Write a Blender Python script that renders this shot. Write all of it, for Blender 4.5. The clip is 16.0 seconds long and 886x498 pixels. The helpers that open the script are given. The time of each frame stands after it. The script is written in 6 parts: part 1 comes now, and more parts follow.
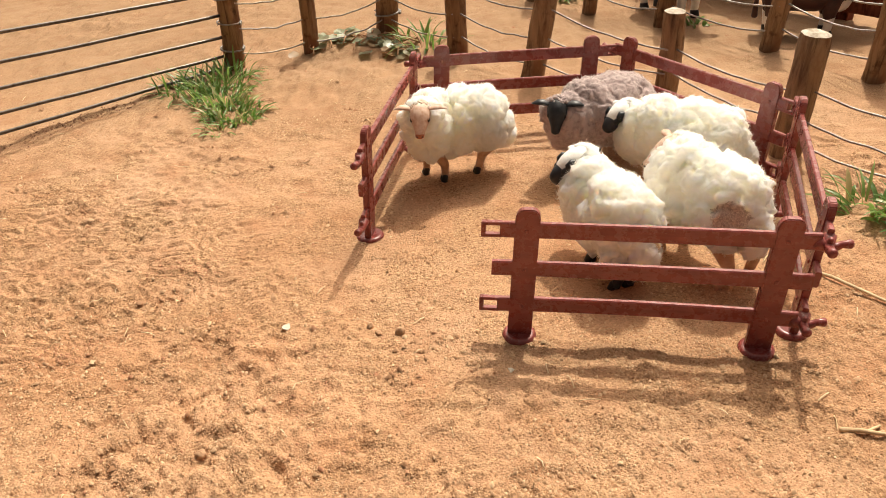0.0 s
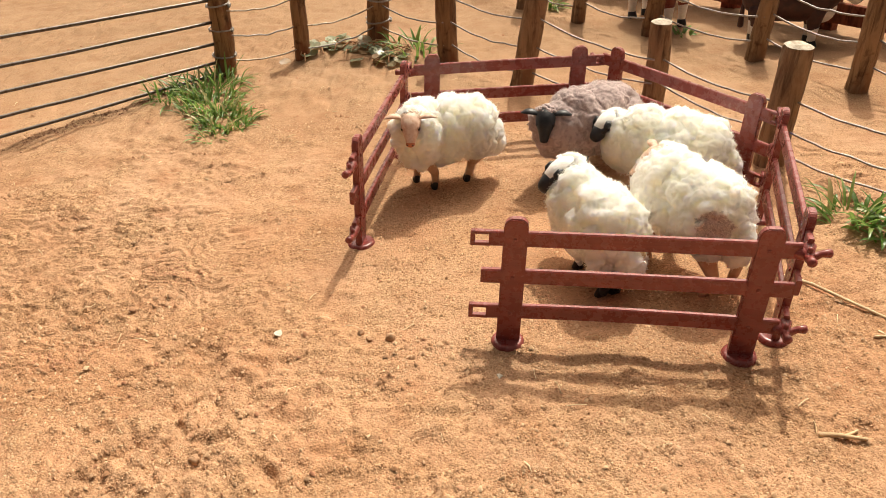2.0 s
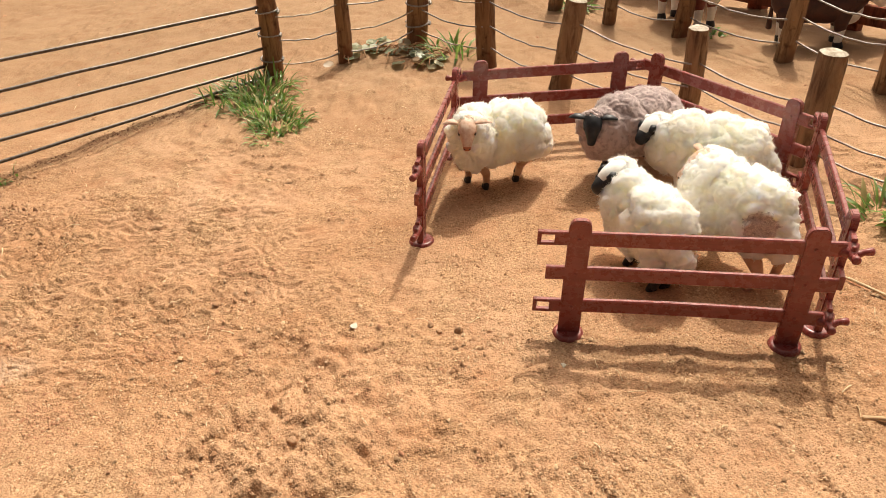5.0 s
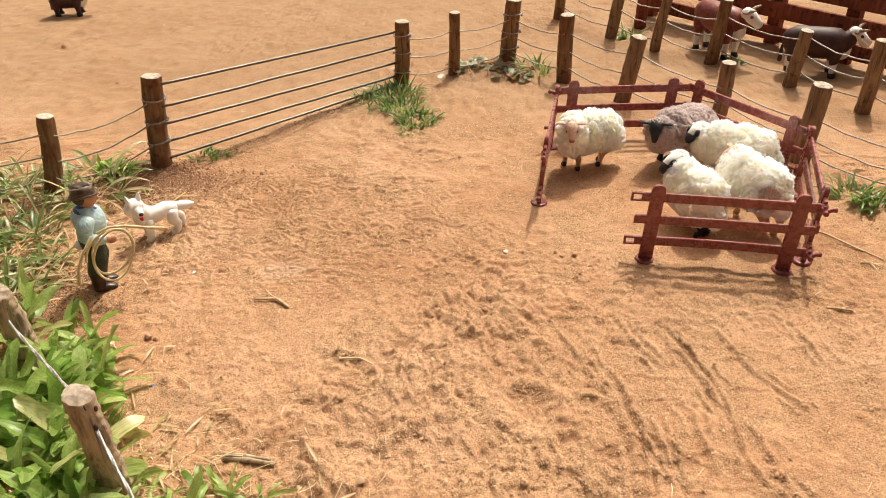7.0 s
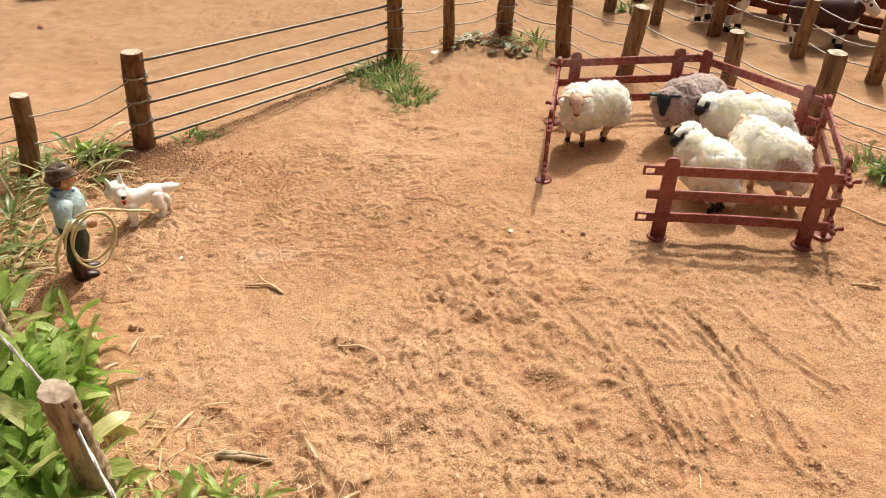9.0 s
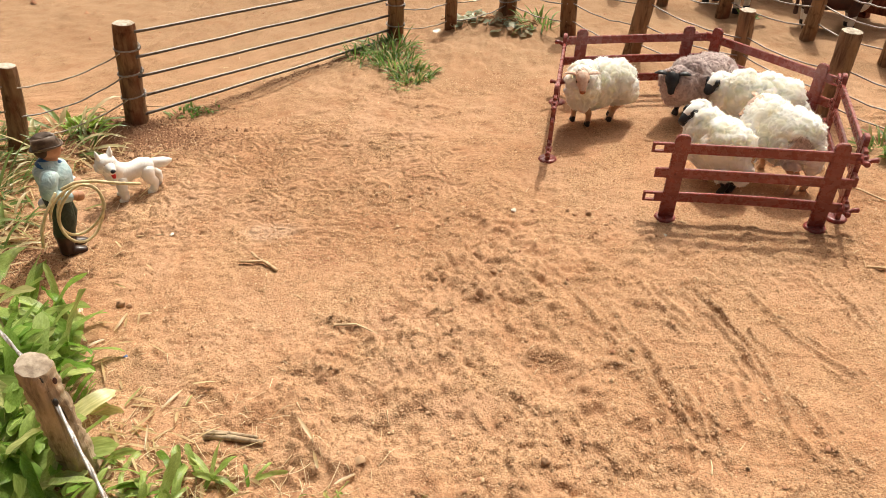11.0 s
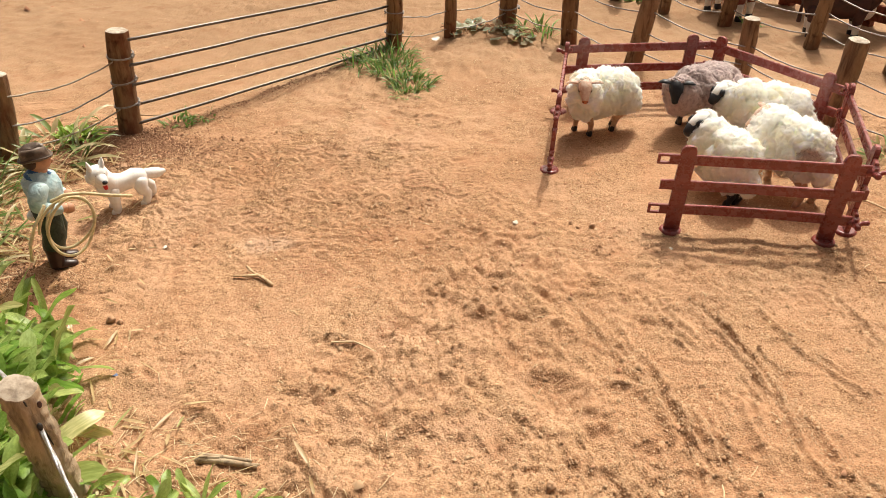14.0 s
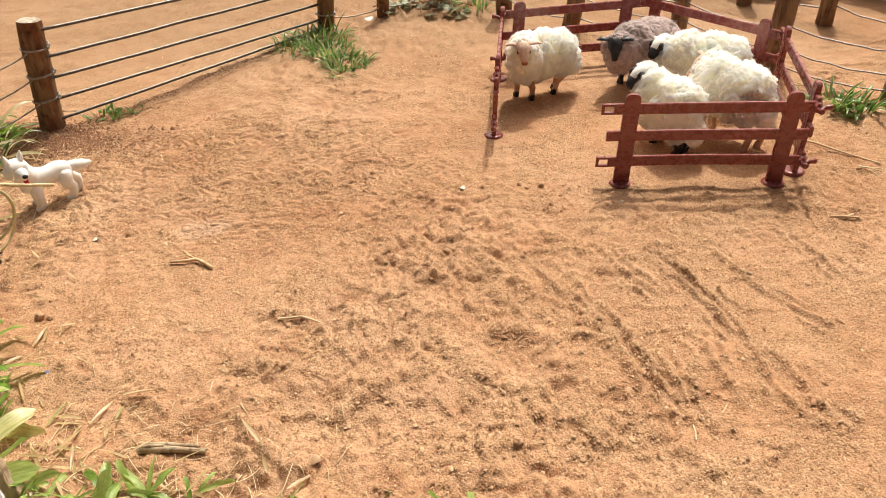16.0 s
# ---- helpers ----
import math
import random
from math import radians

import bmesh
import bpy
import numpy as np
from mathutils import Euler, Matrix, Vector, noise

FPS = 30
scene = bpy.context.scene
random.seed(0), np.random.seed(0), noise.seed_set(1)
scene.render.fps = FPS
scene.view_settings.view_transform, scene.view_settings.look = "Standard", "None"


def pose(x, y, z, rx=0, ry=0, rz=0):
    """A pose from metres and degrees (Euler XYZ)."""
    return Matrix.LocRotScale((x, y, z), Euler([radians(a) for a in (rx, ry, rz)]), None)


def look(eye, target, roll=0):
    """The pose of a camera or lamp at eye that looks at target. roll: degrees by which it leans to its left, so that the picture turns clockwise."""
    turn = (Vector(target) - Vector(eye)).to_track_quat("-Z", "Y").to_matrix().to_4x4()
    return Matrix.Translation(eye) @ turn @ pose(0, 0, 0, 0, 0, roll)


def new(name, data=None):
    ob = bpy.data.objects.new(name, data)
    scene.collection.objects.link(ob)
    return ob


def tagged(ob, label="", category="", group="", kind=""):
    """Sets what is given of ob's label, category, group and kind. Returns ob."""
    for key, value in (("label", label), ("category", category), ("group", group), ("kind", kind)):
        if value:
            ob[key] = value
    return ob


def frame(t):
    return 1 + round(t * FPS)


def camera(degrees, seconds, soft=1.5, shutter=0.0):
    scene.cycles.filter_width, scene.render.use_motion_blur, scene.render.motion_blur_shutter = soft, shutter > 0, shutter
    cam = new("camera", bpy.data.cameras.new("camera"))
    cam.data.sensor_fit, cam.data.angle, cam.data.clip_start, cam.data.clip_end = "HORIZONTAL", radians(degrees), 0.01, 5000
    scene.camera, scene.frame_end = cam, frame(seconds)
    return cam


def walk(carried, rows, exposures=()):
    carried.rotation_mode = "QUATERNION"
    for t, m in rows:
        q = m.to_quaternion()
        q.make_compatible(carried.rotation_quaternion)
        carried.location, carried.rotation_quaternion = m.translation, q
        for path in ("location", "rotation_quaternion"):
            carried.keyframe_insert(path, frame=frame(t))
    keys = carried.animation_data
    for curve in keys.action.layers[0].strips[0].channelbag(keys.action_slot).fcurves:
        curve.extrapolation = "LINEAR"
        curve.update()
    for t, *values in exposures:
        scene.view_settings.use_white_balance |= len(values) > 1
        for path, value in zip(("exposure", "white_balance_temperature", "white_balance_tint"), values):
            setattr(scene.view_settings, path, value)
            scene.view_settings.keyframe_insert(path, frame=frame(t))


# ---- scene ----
cam = camera(59.0, 16.0, 0.55)
PATH = [
    (0, (0.0140, -0.0388, 0.2085), (-0.0707, 1.6487, -0.8616), -3.39),
    (0.5, (0.0137, -0.0367, 0.2075), (-0.0555, 1.6512, -0.8632), -2.99),
    (1, (0.0110, -0.0395, 0.2097), (-0.0675, 1.6513, -0.8557), -3.01),
    (1.5, (0.0129, -0.0410, 0.2085), (-0.0585, 1.6419, -0.8697), -2.97),
    (2, (0.0143, -0.0427, 0.2133), (-0.0445, 1.6495, -0.8511), -2.79),
    (2.5, (0.0128, -0.0414, 0.2101), (-0.0461, 1.6494, -0.8565), -2.17),
    (3, (0.0116, -0.0401, 0.2055), (-0.0324, 1.6407, -0.8777), -1.27),
    (3.2, (0.0112, -0.0384, 0.2046), (-0.0293, 1.6436, -0.8766), -1.17),
    (5.3, (-0.024, -0.079, 0.247), (-0.107, 1.601, -0.835), -3.5),
    (5.5, (-0.039, -0.105, 0.259), (-0.125, 1.575, -0.822), -2.1),
    (6, (-0.067, -0.167, 0.284), (-0.194, 1.487, -0.832), -2.5),
    (6.5, (-0.076, -0.222, 0.308), (-0.186, 1.458, -0.771), -0.6),
    (7, (-0.091, -0.262, 0.318), (-0.179, 1.419, -0.761), -1.4),
    (7.5, (-0.094, -0.258, 0.319), (-0.17, 1.411, -0.78), -2.0),
    (7.8, (-0.098, -0.246, 0.309), (-0.153, 1.417, -0.801), -2.9),
    (8, (-0.092, -0.243, 0.296), (-0.146, 1.406, -0.835), -3.2),
    (8.5, (-0.097, -0.236, 0.299), (-0.165, 1.423, -0.816), -1.8),
    (9, (-0.101, -0.239, 0.298), (-0.162, 1.424, -0.81), -1.8),
    (9.2, (-0.099, -0.241, 0.299), (-0.176, 1.415, -0.82), -2.3),
    (11.3, (-0.103, -0.226, 0.278), (-0.163, 1.425, -0.849), -1.0),
    (11.5, (-0.103, -0.224, 0.277), (-0.171, 1.424, -0.854), -1.0),
    (12, (-0.103, -0.22, 0.274), (-0.162, 1.43, -0.855), -0.6),
    (12.5, (-0.107, -0.222, 0.276), (-0.163, 1.434, -0.844), -0.5),
    (13, (-0.105, -0.225, 0.279), (-0.168, 1.437, -0.83), -1.2),
    (13.5, (-0.107, -0.219, 0.275), (-0.152, 1.441, -0.841), -0.5),
    (14, (-0.105, -0.216, 0.277), (-0.156, 1.446, -0.834), -1.0),
    (14.5, (-0.104, -0.219, 0.275), (-0.165, 1.443, -0.836), -1.2),
    (15, (-0.106, -0.214, 0.271), (-0.151, 1.446, -0.843), -1.2),
    (15.5, (-0.1, -0.21, 0.269), (-0.113, 1.463, -0.827), -1.7),
    (16, (-0.102, -0.213, 0.25), (-0.038, 1.449, -0.861), -3.2),
]
walk(cam, [(t, look(eye, target, roll)) for t, eye, target, roll in PATH], exposures=[(0.0, -0.01, 7250, 4.5), (5.3, -0.05, 7200, 4.5), (8.5, -0.04, 6950, 4.2), (16.0, -0.06, 6880, 4.2)])

# ---------------------------------------------------------------- light
world = bpy.data.worlds.new("world")
scene.world = world
world.use_nodes = True
wn = world.node_tree.nodes
sky = wn.new("ShaderNodeTexSky")
sky.sky_type = "NISHITA"
sky.sun_disc = False
sky.sun_elevation = radians(56)
sky.sun_rotation = radians(20.5)
sky.air_density, sky.dust_density, sky.ozone_density = 0.06, 10.0, 0.0
world.node_tree.links.new(sky.outputs[0], wn["Background"].inputs[0])
wn["Background"].inputs[1].default_value = 0.15

SUN_DIR = Vector((0.197, 0.525, 0.828)).normalized()
sun_data = bpy.data.lights.new("sun", "SUN")
sun_data.energy, sun_data.angle, sun_data.color = 3.2, radians(0.53), (1.0, 0.985, 0.945)
sun = new("sun", sun_data)
sun.matrix_world = look(SUN_DIR * 5, (0, 0, 0))


# ---------------------------------------------------------------- materials
class Mat:
    """A small wrapper to write node materials briefly."""

    def __init__(self, name, rough=0.8, metal=0.0, spec=0.3):
        self.mat = bpy.data.materials.new(name)
        self.mat.use_nodes = True
        self.t = self.mat.node_tree
        self.bsdf = self.t.nodes["Principled BSDF"]
        self.bsdf.inputs["Roughness"].default_value = rough
        self.bsdf.inputs["Metallic"].default_value = metal
        self.bsdf.inputs["Specular IOR Level"].default_value = spec
        self.coord = None

    def node(self, kind, **values):
        n = self.t.nodes.new(kind)
        for key, value in values.items():
            n.inputs[key].default_value = value
        return n

    def link(self, a, b):
        self.t.links.new(a, b)

    def place(self, stretch=(1, 1, 1)):
        if self.coord is None:
            self.coord = self.t.nodes.new("ShaderNodeTexCoord")
        m = self.t.nodes.new("ShaderNodeMapping")
        m.inputs["Scale"].default_value = stretch
        self.link(self.coord.outputs["Object"], m.inputs[0])
        return m.outputs[0]

    def noise(self, scale, detail=3.0, rough=0.55, stretch=(1, 1, 1), warp=0.0):
        n = self.node("ShaderNodeTexNoise", Scale=scale, Detail=detail, Roughness=rough, Distortion=warp)
        self.link(self.place(stretch), n.inputs["Vector"])
        return n.outputs["Fac"]

    def cells(self, scale, out="Color", stretch=(1, 1, 1), feature="F1"):
        n = self.node("ShaderNodeTexVoronoi", Scale=scale)
        n.feature = feature
        self.link(self.place(stretch), n.inputs["Vector"])
        return n.outputs[out]

    def ramp(self, fac, *stops):
        n = self.t.nodes.new("ShaderNodeValToRGB")
        while len(n.color_ramp.elements) < len(stops):
            n.color_ramp.elements.new(0.5)
        for e, (at, c) in zip(n.color_ramp.elements, stops):
            e.position = at
            e.color = (*c, 1) if len(c) == 3 else c
        self.link(fac, n.inputs[0])
        return n.outputs[0]

    def grey(self, fac, lo, hi, a=0.0, b=1.0):
        n = self.node("ShaderNodeMapRange")
        for k, v in zip(("From Min", "From Max", "To Min", "To Max"), (lo, hi, a, b)):
            n.inputs[k].default_value = v
        self.link(fac, n.inputs[0])
        return n.outputs[0]

    def mix(self, fac, a, b, how="MIX"):
        n = self.t.nodes.new("ShaderNodeMix")
        n.data_type, n.blend_type = "RGBA", how
        for socket, v in ((n.inputs[0], fac), (n.inputs[6], a), (n.inputs[7], b)):
            if isinstance(v, (int, float)):
                socket.default_value = v
            elif isinstance(v, tuple):
                socket.default_value = (*v, 1)
            else:
                self.link(v, socket)
        return n.outputs[2]

    def color(self, c):
        if isinstance(c, tuple):
            self.bsdf.inputs["Base Color"].default_value = (*c, 1)
        else:
            self.link(c, self.bsdf.inputs["Base Color"])
        self.c = c
        return self

    def bump(self, *layers):
        last = None
        for fac, strength, dist in layers:
            b = self.node("ShaderNodeBump", Strength=strength, Distance=dist)
            self.link(fac, b.inputs["Height"])
            if last:
                self.link(last, b.inputs["Normal"])
            last = b.outputs[0]
        self.link(last, self.bsdf.inputs["Normal"])
        return self

    def island(self):
        return self.t.nodes.new("ShaderNodeNewGeometry").outputs["Random Per Island"]

    def random(self):
        return self.t.nodes.new("ShaderNodeObjectInfo").outputs["Random"]

    def thin(self, share):
        """Let some light through, as leaves and wool do."""
        tr = self.t.nodes.new("ShaderNodeBsdfTranslucent")
        if isinstance(self.c, tuple):
            tr.inputs[0].default_value = (*self.c, 1)
        else:
            self.link(self.c, tr.inputs[0])
        m = self.t.nodes.new("ShaderNodeMixShader")
        m.inputs[0].default_value = share
        self.link(self.bsdf.outputs[0], m.inputs[1])
        self.link(tr.outputs[0], m.inputs[2])
        self.link(m.outputs[0], self.t.nodes["Material Output"].inputs[0])
        return self


def make_sand():
    m = Mat("sand", rough=0.95, spec=0.15)
    large = m.noise(7, 4, 0.6)
    mid = m.noise(45, 4, 0.6)
    fine = m.noise(420, 3, 0.7)
    grain = m.t.nodes.new("ShaderNodeSeparateColor")
    m.link(m.cells(1250, "Color"), grain.inputs[0])
    # loose gritty patches on smooth trodden powder
    loose = m.grey(m.noise(26, 5, 0.72, warp=0.4), 0.42, 0.60)
    powder = m.ramp(large, (0.32, (0.405, 0.213, 0.114)), (0.5, (0.460, 0.266, 0.155)), (0.70, (0.506, 0.314, 0.199)))
    gritty = m.ramp(large, (0.32, (0.345, 0.194, 0.106)), (0.68, (0.432, 0.273, 0.162)))
    base = m.mix(loose, powder, gritty)
    # towards and beyond the fences the base turns darker tan with fainter specks
    where = m.t.nodes.new("ShaderNodeSeparateXYZ")
    m.link(m.place(), where.inputs[0])
    field = m.grey(where.outputs[1], 0.36, 0.62)
    base = m.mix(m.grey(where.outputs[1], 0.36, 0.62, 0.0, 0.85), base, m.ramp(large, (0.3, (0.318, 0.190, 0.108)), (0.7, (0.372, 0.236, 0.140))))
    rub = m.node("ShaderNodeMath")
    rub.operation = "MULTIPLY_ADD"
    m.link(m.grey(field, 0, 1, 1.0, 0.25), rub.inputs[0])
    m.link(m.grey(loose, 0, 1, 0.40, 1.0), rub.inputs[1])
    rub.inputs[2].default_value = 0.0
    # a pale dried-up puddle spot
    spot = m.t.nodes.new("ShaderNodeVectorMath")
    spot.operation = "DISTANCE"
    m.link(m.place((0.7, 1.2, 0)), spot.inputs[0])
    spot.inputs[1].default_value = (-0.233 * 0.7, 0.204 * 1.2, 0)
    edge = m.node("ShaderNodeMath")
    edge.operation = "MULTIPLY_ADD"
    m.link(m.noise(60, 4, 0.6), edge.inputs[0])
    edge.inputs[1].default_value = 0.016
    m.link(spot.outputs["Value"], edge.inputs[2])
    base = m.mix(m.grey(edge.outputs[0], 0.014, 0.024, 0.55, 0.0), base, (0.56, 0.40, 0.29))
    tone = m.ramp(mid, (0.30, (0.82, 0.71, 0.65)), (0.5, (1.0, 1.0, 1.0)), (0.75, (1.10, 1.08, 1.06)))
    c = m.mix(0.7, base, tone, "MULTIPLY")
    speck = m.ramp(grain.outputs[0], (0.0, (0.50, 0.40, 0.34)), (0.16, (0.76, 0.68, 0.62)), (0.36, (1.0, 1.0, 1.0)), (0.80, (1.14, 1.13, 1.10)), (1.0, (1.55, 1.55, 1.5)))
    c = m.mix(rub.outputs[0], c, speck, "MULTIPLY")
    dirt = m.ramp(m.noise(130, 5, 0.78), (0.30, (0.73, 0.56, 0.48)), (0.43, (1, 1, 1)))
    c = m.mix(0.40, c, dirt, "MULTIPLY")
    m.color(c)
    m.bump((m.noise(150, 4, 0.65), 0.30, 0.0012), (fine, 0.6, 0.0007), (m.cells(1150, "Distance"), 0.6, 0.0005))
    return m.mat


def make_plastic(name, c):
    m = Mat(name, rough=0.36, spec=0.5)
    v = m.noise(60, 4, 0.6)
    grain = m.noise(420, 4, 0.6, (0.06, 1, 1), 0.3)
    c = m.mix(m.grey(v, 0.35, 0.75), c, tuple(min(1, k * 1.22 + 0.012) for k in c))
    m.color(m.mix(0.5, c, m.ramp(grain, (0.35, (0.72, 0.70, 0.70)), (0.6, (1.1, 1.1, 1.1))), "MULTIPLY"))
    m.link(m.grey(m.noise(220, 4, 0.7), 0.45, 0.75, 0.24, 0.46), m.bsdf.inputs["Roughness"])
    m.bump((grain, 0.25, 0.0004), (m.noise(500, 2), 0.12, 0.0003))
    return m.mat


def make_bark(name, dark, light, red, relief=0.0012):
    m = Mat(name, rough=0.92, spec=0.15)
    lines = m.noise(240, 5, 0.65, (1, 1, 0.16), 0.6)
    patch = m.noise(60, 4, 0.6, (1, 1, 0.5))
    c = m.ramp(lines, (0.3, dark), (0.5, light), (0.75, tuple(k * 1.35 for k in light)))
    c = m.mix(m.grey(patch, 0.48, 0.62), c, red)
    knots = m.ramp(m.noise(95, 3, 0.5), (0.3, (0.25, 0.2, 0.18)), (0.4, (1, 1, 1)))
    c = m.mix(0.75, c, knots, "MULTIPLY")
    tint = m.ramp(m.random(), (0.0, (0.85, 0.82, 0.80)), (1.0, (1.12, 1.06, 1.0)))
    m.color(m.mix(1.0, c, tint, "MULTIPLY"))
    m.bump((lines, 0.8, relief), (m.noise(700, 3, 0.7), 0.4, relief / 3))
    return m.mat


def make_cut_wood(name, dark, light):
    m = Mat(name, rough=0.9, spec=0.15)
    n = m.noise(320, 4, 0.6)
    stain = m.ramp(m.noise(110, 3, 0.6), (0.34, (0.55, 0.48, 0.42)), (0.5, (1, 1, 1)))
    m.color(m.mix(0.7, m.ramp(n, (0.3, dark), (0.6, light)), stain, "MULTIPLY"))
    m.bump((n, 0.5, 0.0006))
    return m.mat


def make_wool(name, dark, light, share=0.25):
    m = Mat(name, rough=1.0, spec=0.05)
    n = m.noise(300, 5, 0.7)
    m.color(m.ramp(n, (0.25, dark), (0.52, light)))
    m.bsdf.inputs["Sheen Weight"].default_value = 0.3
    m.bsdf.inputs["Sheen Roughness"].default_value = 0.6
    m.bump((n, 0.30, 0.0005), (m.noise(1600, 3, 0.7, (1, 1, 0.6), 1.5), 0.30, 0.0003))
    if share:
        m.thin(share)
    else:
        m.bsdf.inputs["Subsurface Weight"].default_value = 1.0
        m.bsdf.inputs["Subsurface Radius"].default_value = (1.0, 0.90, 0.70)
        m.bsdf.inputs["Subsurface Scale"].default_value = 0.022
    return m.mat


def make_paint(name, c, c2=None, rough=0.55, scale=180, spec=0.35, relief=0.0003):
    m = Mat(name, rough=rough, spec=spec)
    c2 = c2 or tuple(k * 0.75 for k in c)
    n = m.noise(scale, 4, 0.6)
    m.color(m.mix(m.grey(n, 0.38, 0.68), c, c2))
    m.bump((m.noise(scale * 4, 3), 0.2, 0.0003), (m.noise(scale * 1.5, 2, 0.5, warp=0.8), 0.5, relief))
    return m.mat


def make_metal(name, c, rough=0.45):
    m = Mat(name, rough=rough, metal=0.55, spec=0.5)
    n = m.noise(300, 4, 0.7)
    m.color(m.mix(m.grey(n, 0.45, 0.7), c, tuple(k * v for k, v in zip(c, (0.55, 0.45, 0.36)))))
    return m.mat


def make_leaf(name, young, old, dry, dry_share, by_object=False):
    m = Mat(name, rough=0.24 if by_object else 0.30, spec=0.6)
    who = m.random() if by_object else m.island()
    c = m.ramp(who, (0.0, young), (0.5, old), (1.0 - dry_share, old), (1.0 - dry_share * 0.45, dry)) if dry_share else m.ramp(who, (0.0, young), (1.0, old))
    blot = m.ramp(m.noise(4 if by_object else 160, 4, 0.6), (0.25, (0.75, 0.72, 0.6)), (0.55, (1, 1, 1)), (0.8, (1.2, 1.15, 0.95)))
    m.color(m.mix(0.8, c, blot, "MULTIPLY"))
    if by_object:
        veins = m.noise(42, 2, 0.5, (0.06, 1, 1))
        m.color(m.mix(1.0, m.c, m.ramp(veins, (0.35, (0.82, 0.84, 0.75)), (0.7, (1.18, 1.14, 1.2))), "MULTIPLY"))
        m.bump((veins, 0.18, 0.003))
    else:
        m.bump((m.noise(900, 2, 0.5, (1, 0.2, 1)), 0.25, 0.0003))
    m.thin(0.45)
    return m.mat


def make_lump(name, a, b):
    m = Mat(name, rough=0.95, spec=0.15)
    c = m.mix(m.island(), a, b)
    m.color(m.mix(0.6, c, m.ramp(m.noise(500, 4), (0.3, (0.7, 0.7, 0.7)), (0.7, (1.15, 1.15, 1.15))), "MULTIPLY"))
    m.bump((m.noise(1500, 3), 0.3, 0.0001))
    return m.mat


SAND = make_sand()
PLASTIC = make_plastic("brown_red_plastic", (0.228, 0.047, 0.040))
BARK = make_bark("bark", (0.085, 0.050, 0.030), (0.28, 0.172, 0.098), (0.20, 0.088, 0.048))
BARK_GREY = make_bark("weathered_bark", (0.16, 0.120, 0.084), (0.47, 0.375, 0.265), (0.37, 0.275, 0.185), 0.0018)
BARK_TAN = make_bark("dull_brown_bark", (0.085, 0.055, 0.036), (0.30, 0.205, 0.130), (0.23, 0.135, 0.080), 0.0016)
CUT = make_cut_wood("cut_wood", (0.36, 0.29, 0.22), (0.62, 0.55, 0.46))
CUT_GREY = make_cut_wood("weathered_cut_wood", (0.23, 0.175, 0.130), (0.46, 0.375, 0.29))
WOOL = make_wool("cream_wool", (0.970, 0.890, 0.75), (0.985, 0.935, 0.845), 0)
FIBRE = make_wool("loose_cream_fibre", (0.96, 0.90, 0.76), (0.985, 0.95, 0.86), 0.5)
TOPKNOT = make_paint("tan_curled_topknot", (0.66, 0.48, 0.36), (0.80, 0.68, 0.55), rough=0.8, scale=500)
WOOL_GREY = make_wool("grey_wool", (0.30, 0.205, 0.195), (0.62, 0.485, 0.465), 0.2)
FIBRE_GREY = make_wool("loose_grey_fibre", (0.30, 0.22, 0.20), (0.60, 0.50, 0.47), 0.3)
WOOL_RED = make_paint("red_dyed_wool", (0.80, 0.22, 0.25), (0.92, 0.62, 0.56), rough=1.0, scale=400)
SKIN_PATCH = make_paint("tan_rump_patch", (0.60, 0.38, 0.18), (0.74, 0.56, 0.34), rough=0.9)
SKIN_PINK = make_paint("painted_pink_face", (0.60, 0.36, 0.25), (0.80, 0.62, 0.50), rough=0.5, scale=320)
SKIN_ORANGE = make_paint("painted_nose", (0.50, 0.17, 0.085), rough=0.4)
SKIN_TAN = make_paint("tan_leg", (0.47, 0.27, 0.17), (0.62, 0.42, 0.29), rough=0.55)
BALD = make_paint("bald_fabric", (0.82, 0.75, 0.66), (0.42, 0.36, 0.31), rough=0.9, scale=620)
BLACK = make_paint("black_paint", (0.014, 0.014, 0.017), (0.03, 0.03, 0.034), rough=0.4)
HOOF = make_paint("dark_hoof", (0.03, 0.024, 0.02), rough=0.5)
WHITE_FUR = make_paint("white_painted_fur", (0.91, 0.89, 0.86), (0.84, 0.80, 0.75), rough=0.5, scale=300, relief=0.0005)
TONGUE = make_paint("red_tongue", (0.55, 0.03, 0.03), rough=0.4)
FELT = make_paint("dark_brown_felt", (0.060, 0.038, 0.028), (0.19, 0.135, 0.100), rough=0.36)
HAIR = make_paint("brown_hair", (0.07, 0.035, 0.02), rough=0.6)
SHIRT = make_paint("light_blue_shirt", (0.33, 0.47, 0.50), (0.55, 0.66, 0.66), rough=0.55, scale=150, relief=0.0022)
SCARF = make_paint("blue_scarf", (0.05, 0.16, 0.36), rough=0.5)
TROUSERS = make_paint("dark_green_trousers", (0.030, 0.052, 0.034), (0.016, 0.028, 0.020), rough=0.5, relief=0.0016)
BOOTS = make_paint("brown_boots", (0.055, 0.026, 0.018), (0.03, 0.015, 0.012), rough=0.3)
FLESH = make_paint("painted_flesh", (0.58, 0.30, 0.18), rough=0.5)
ROPE = make_paint("straw_cord", (0.74, 0.63, 0.39), (0.58, 0.45, 0.23), rough=0.6, scale=400)
ROD = make_metal("blue_black_rod", (0.150, 0.128, 0.115), 0.34)
WIRE = make_metal("galvanised_wire", (0.36, 0.33, 0.315), 0.5)
WIRE_RUST = make_metal("dull_wire", (0.47, 0.41, 0.35), 0.55)
WIRE_WHITE = make_metal("pale_wire", (0.62, 0.61, 0.62), 0.45)
COW_RED = make_paint("red_brown_hide", (0.19, 0.042, 0.032), (0.27, 0.085, 0.068), rough=0.45)
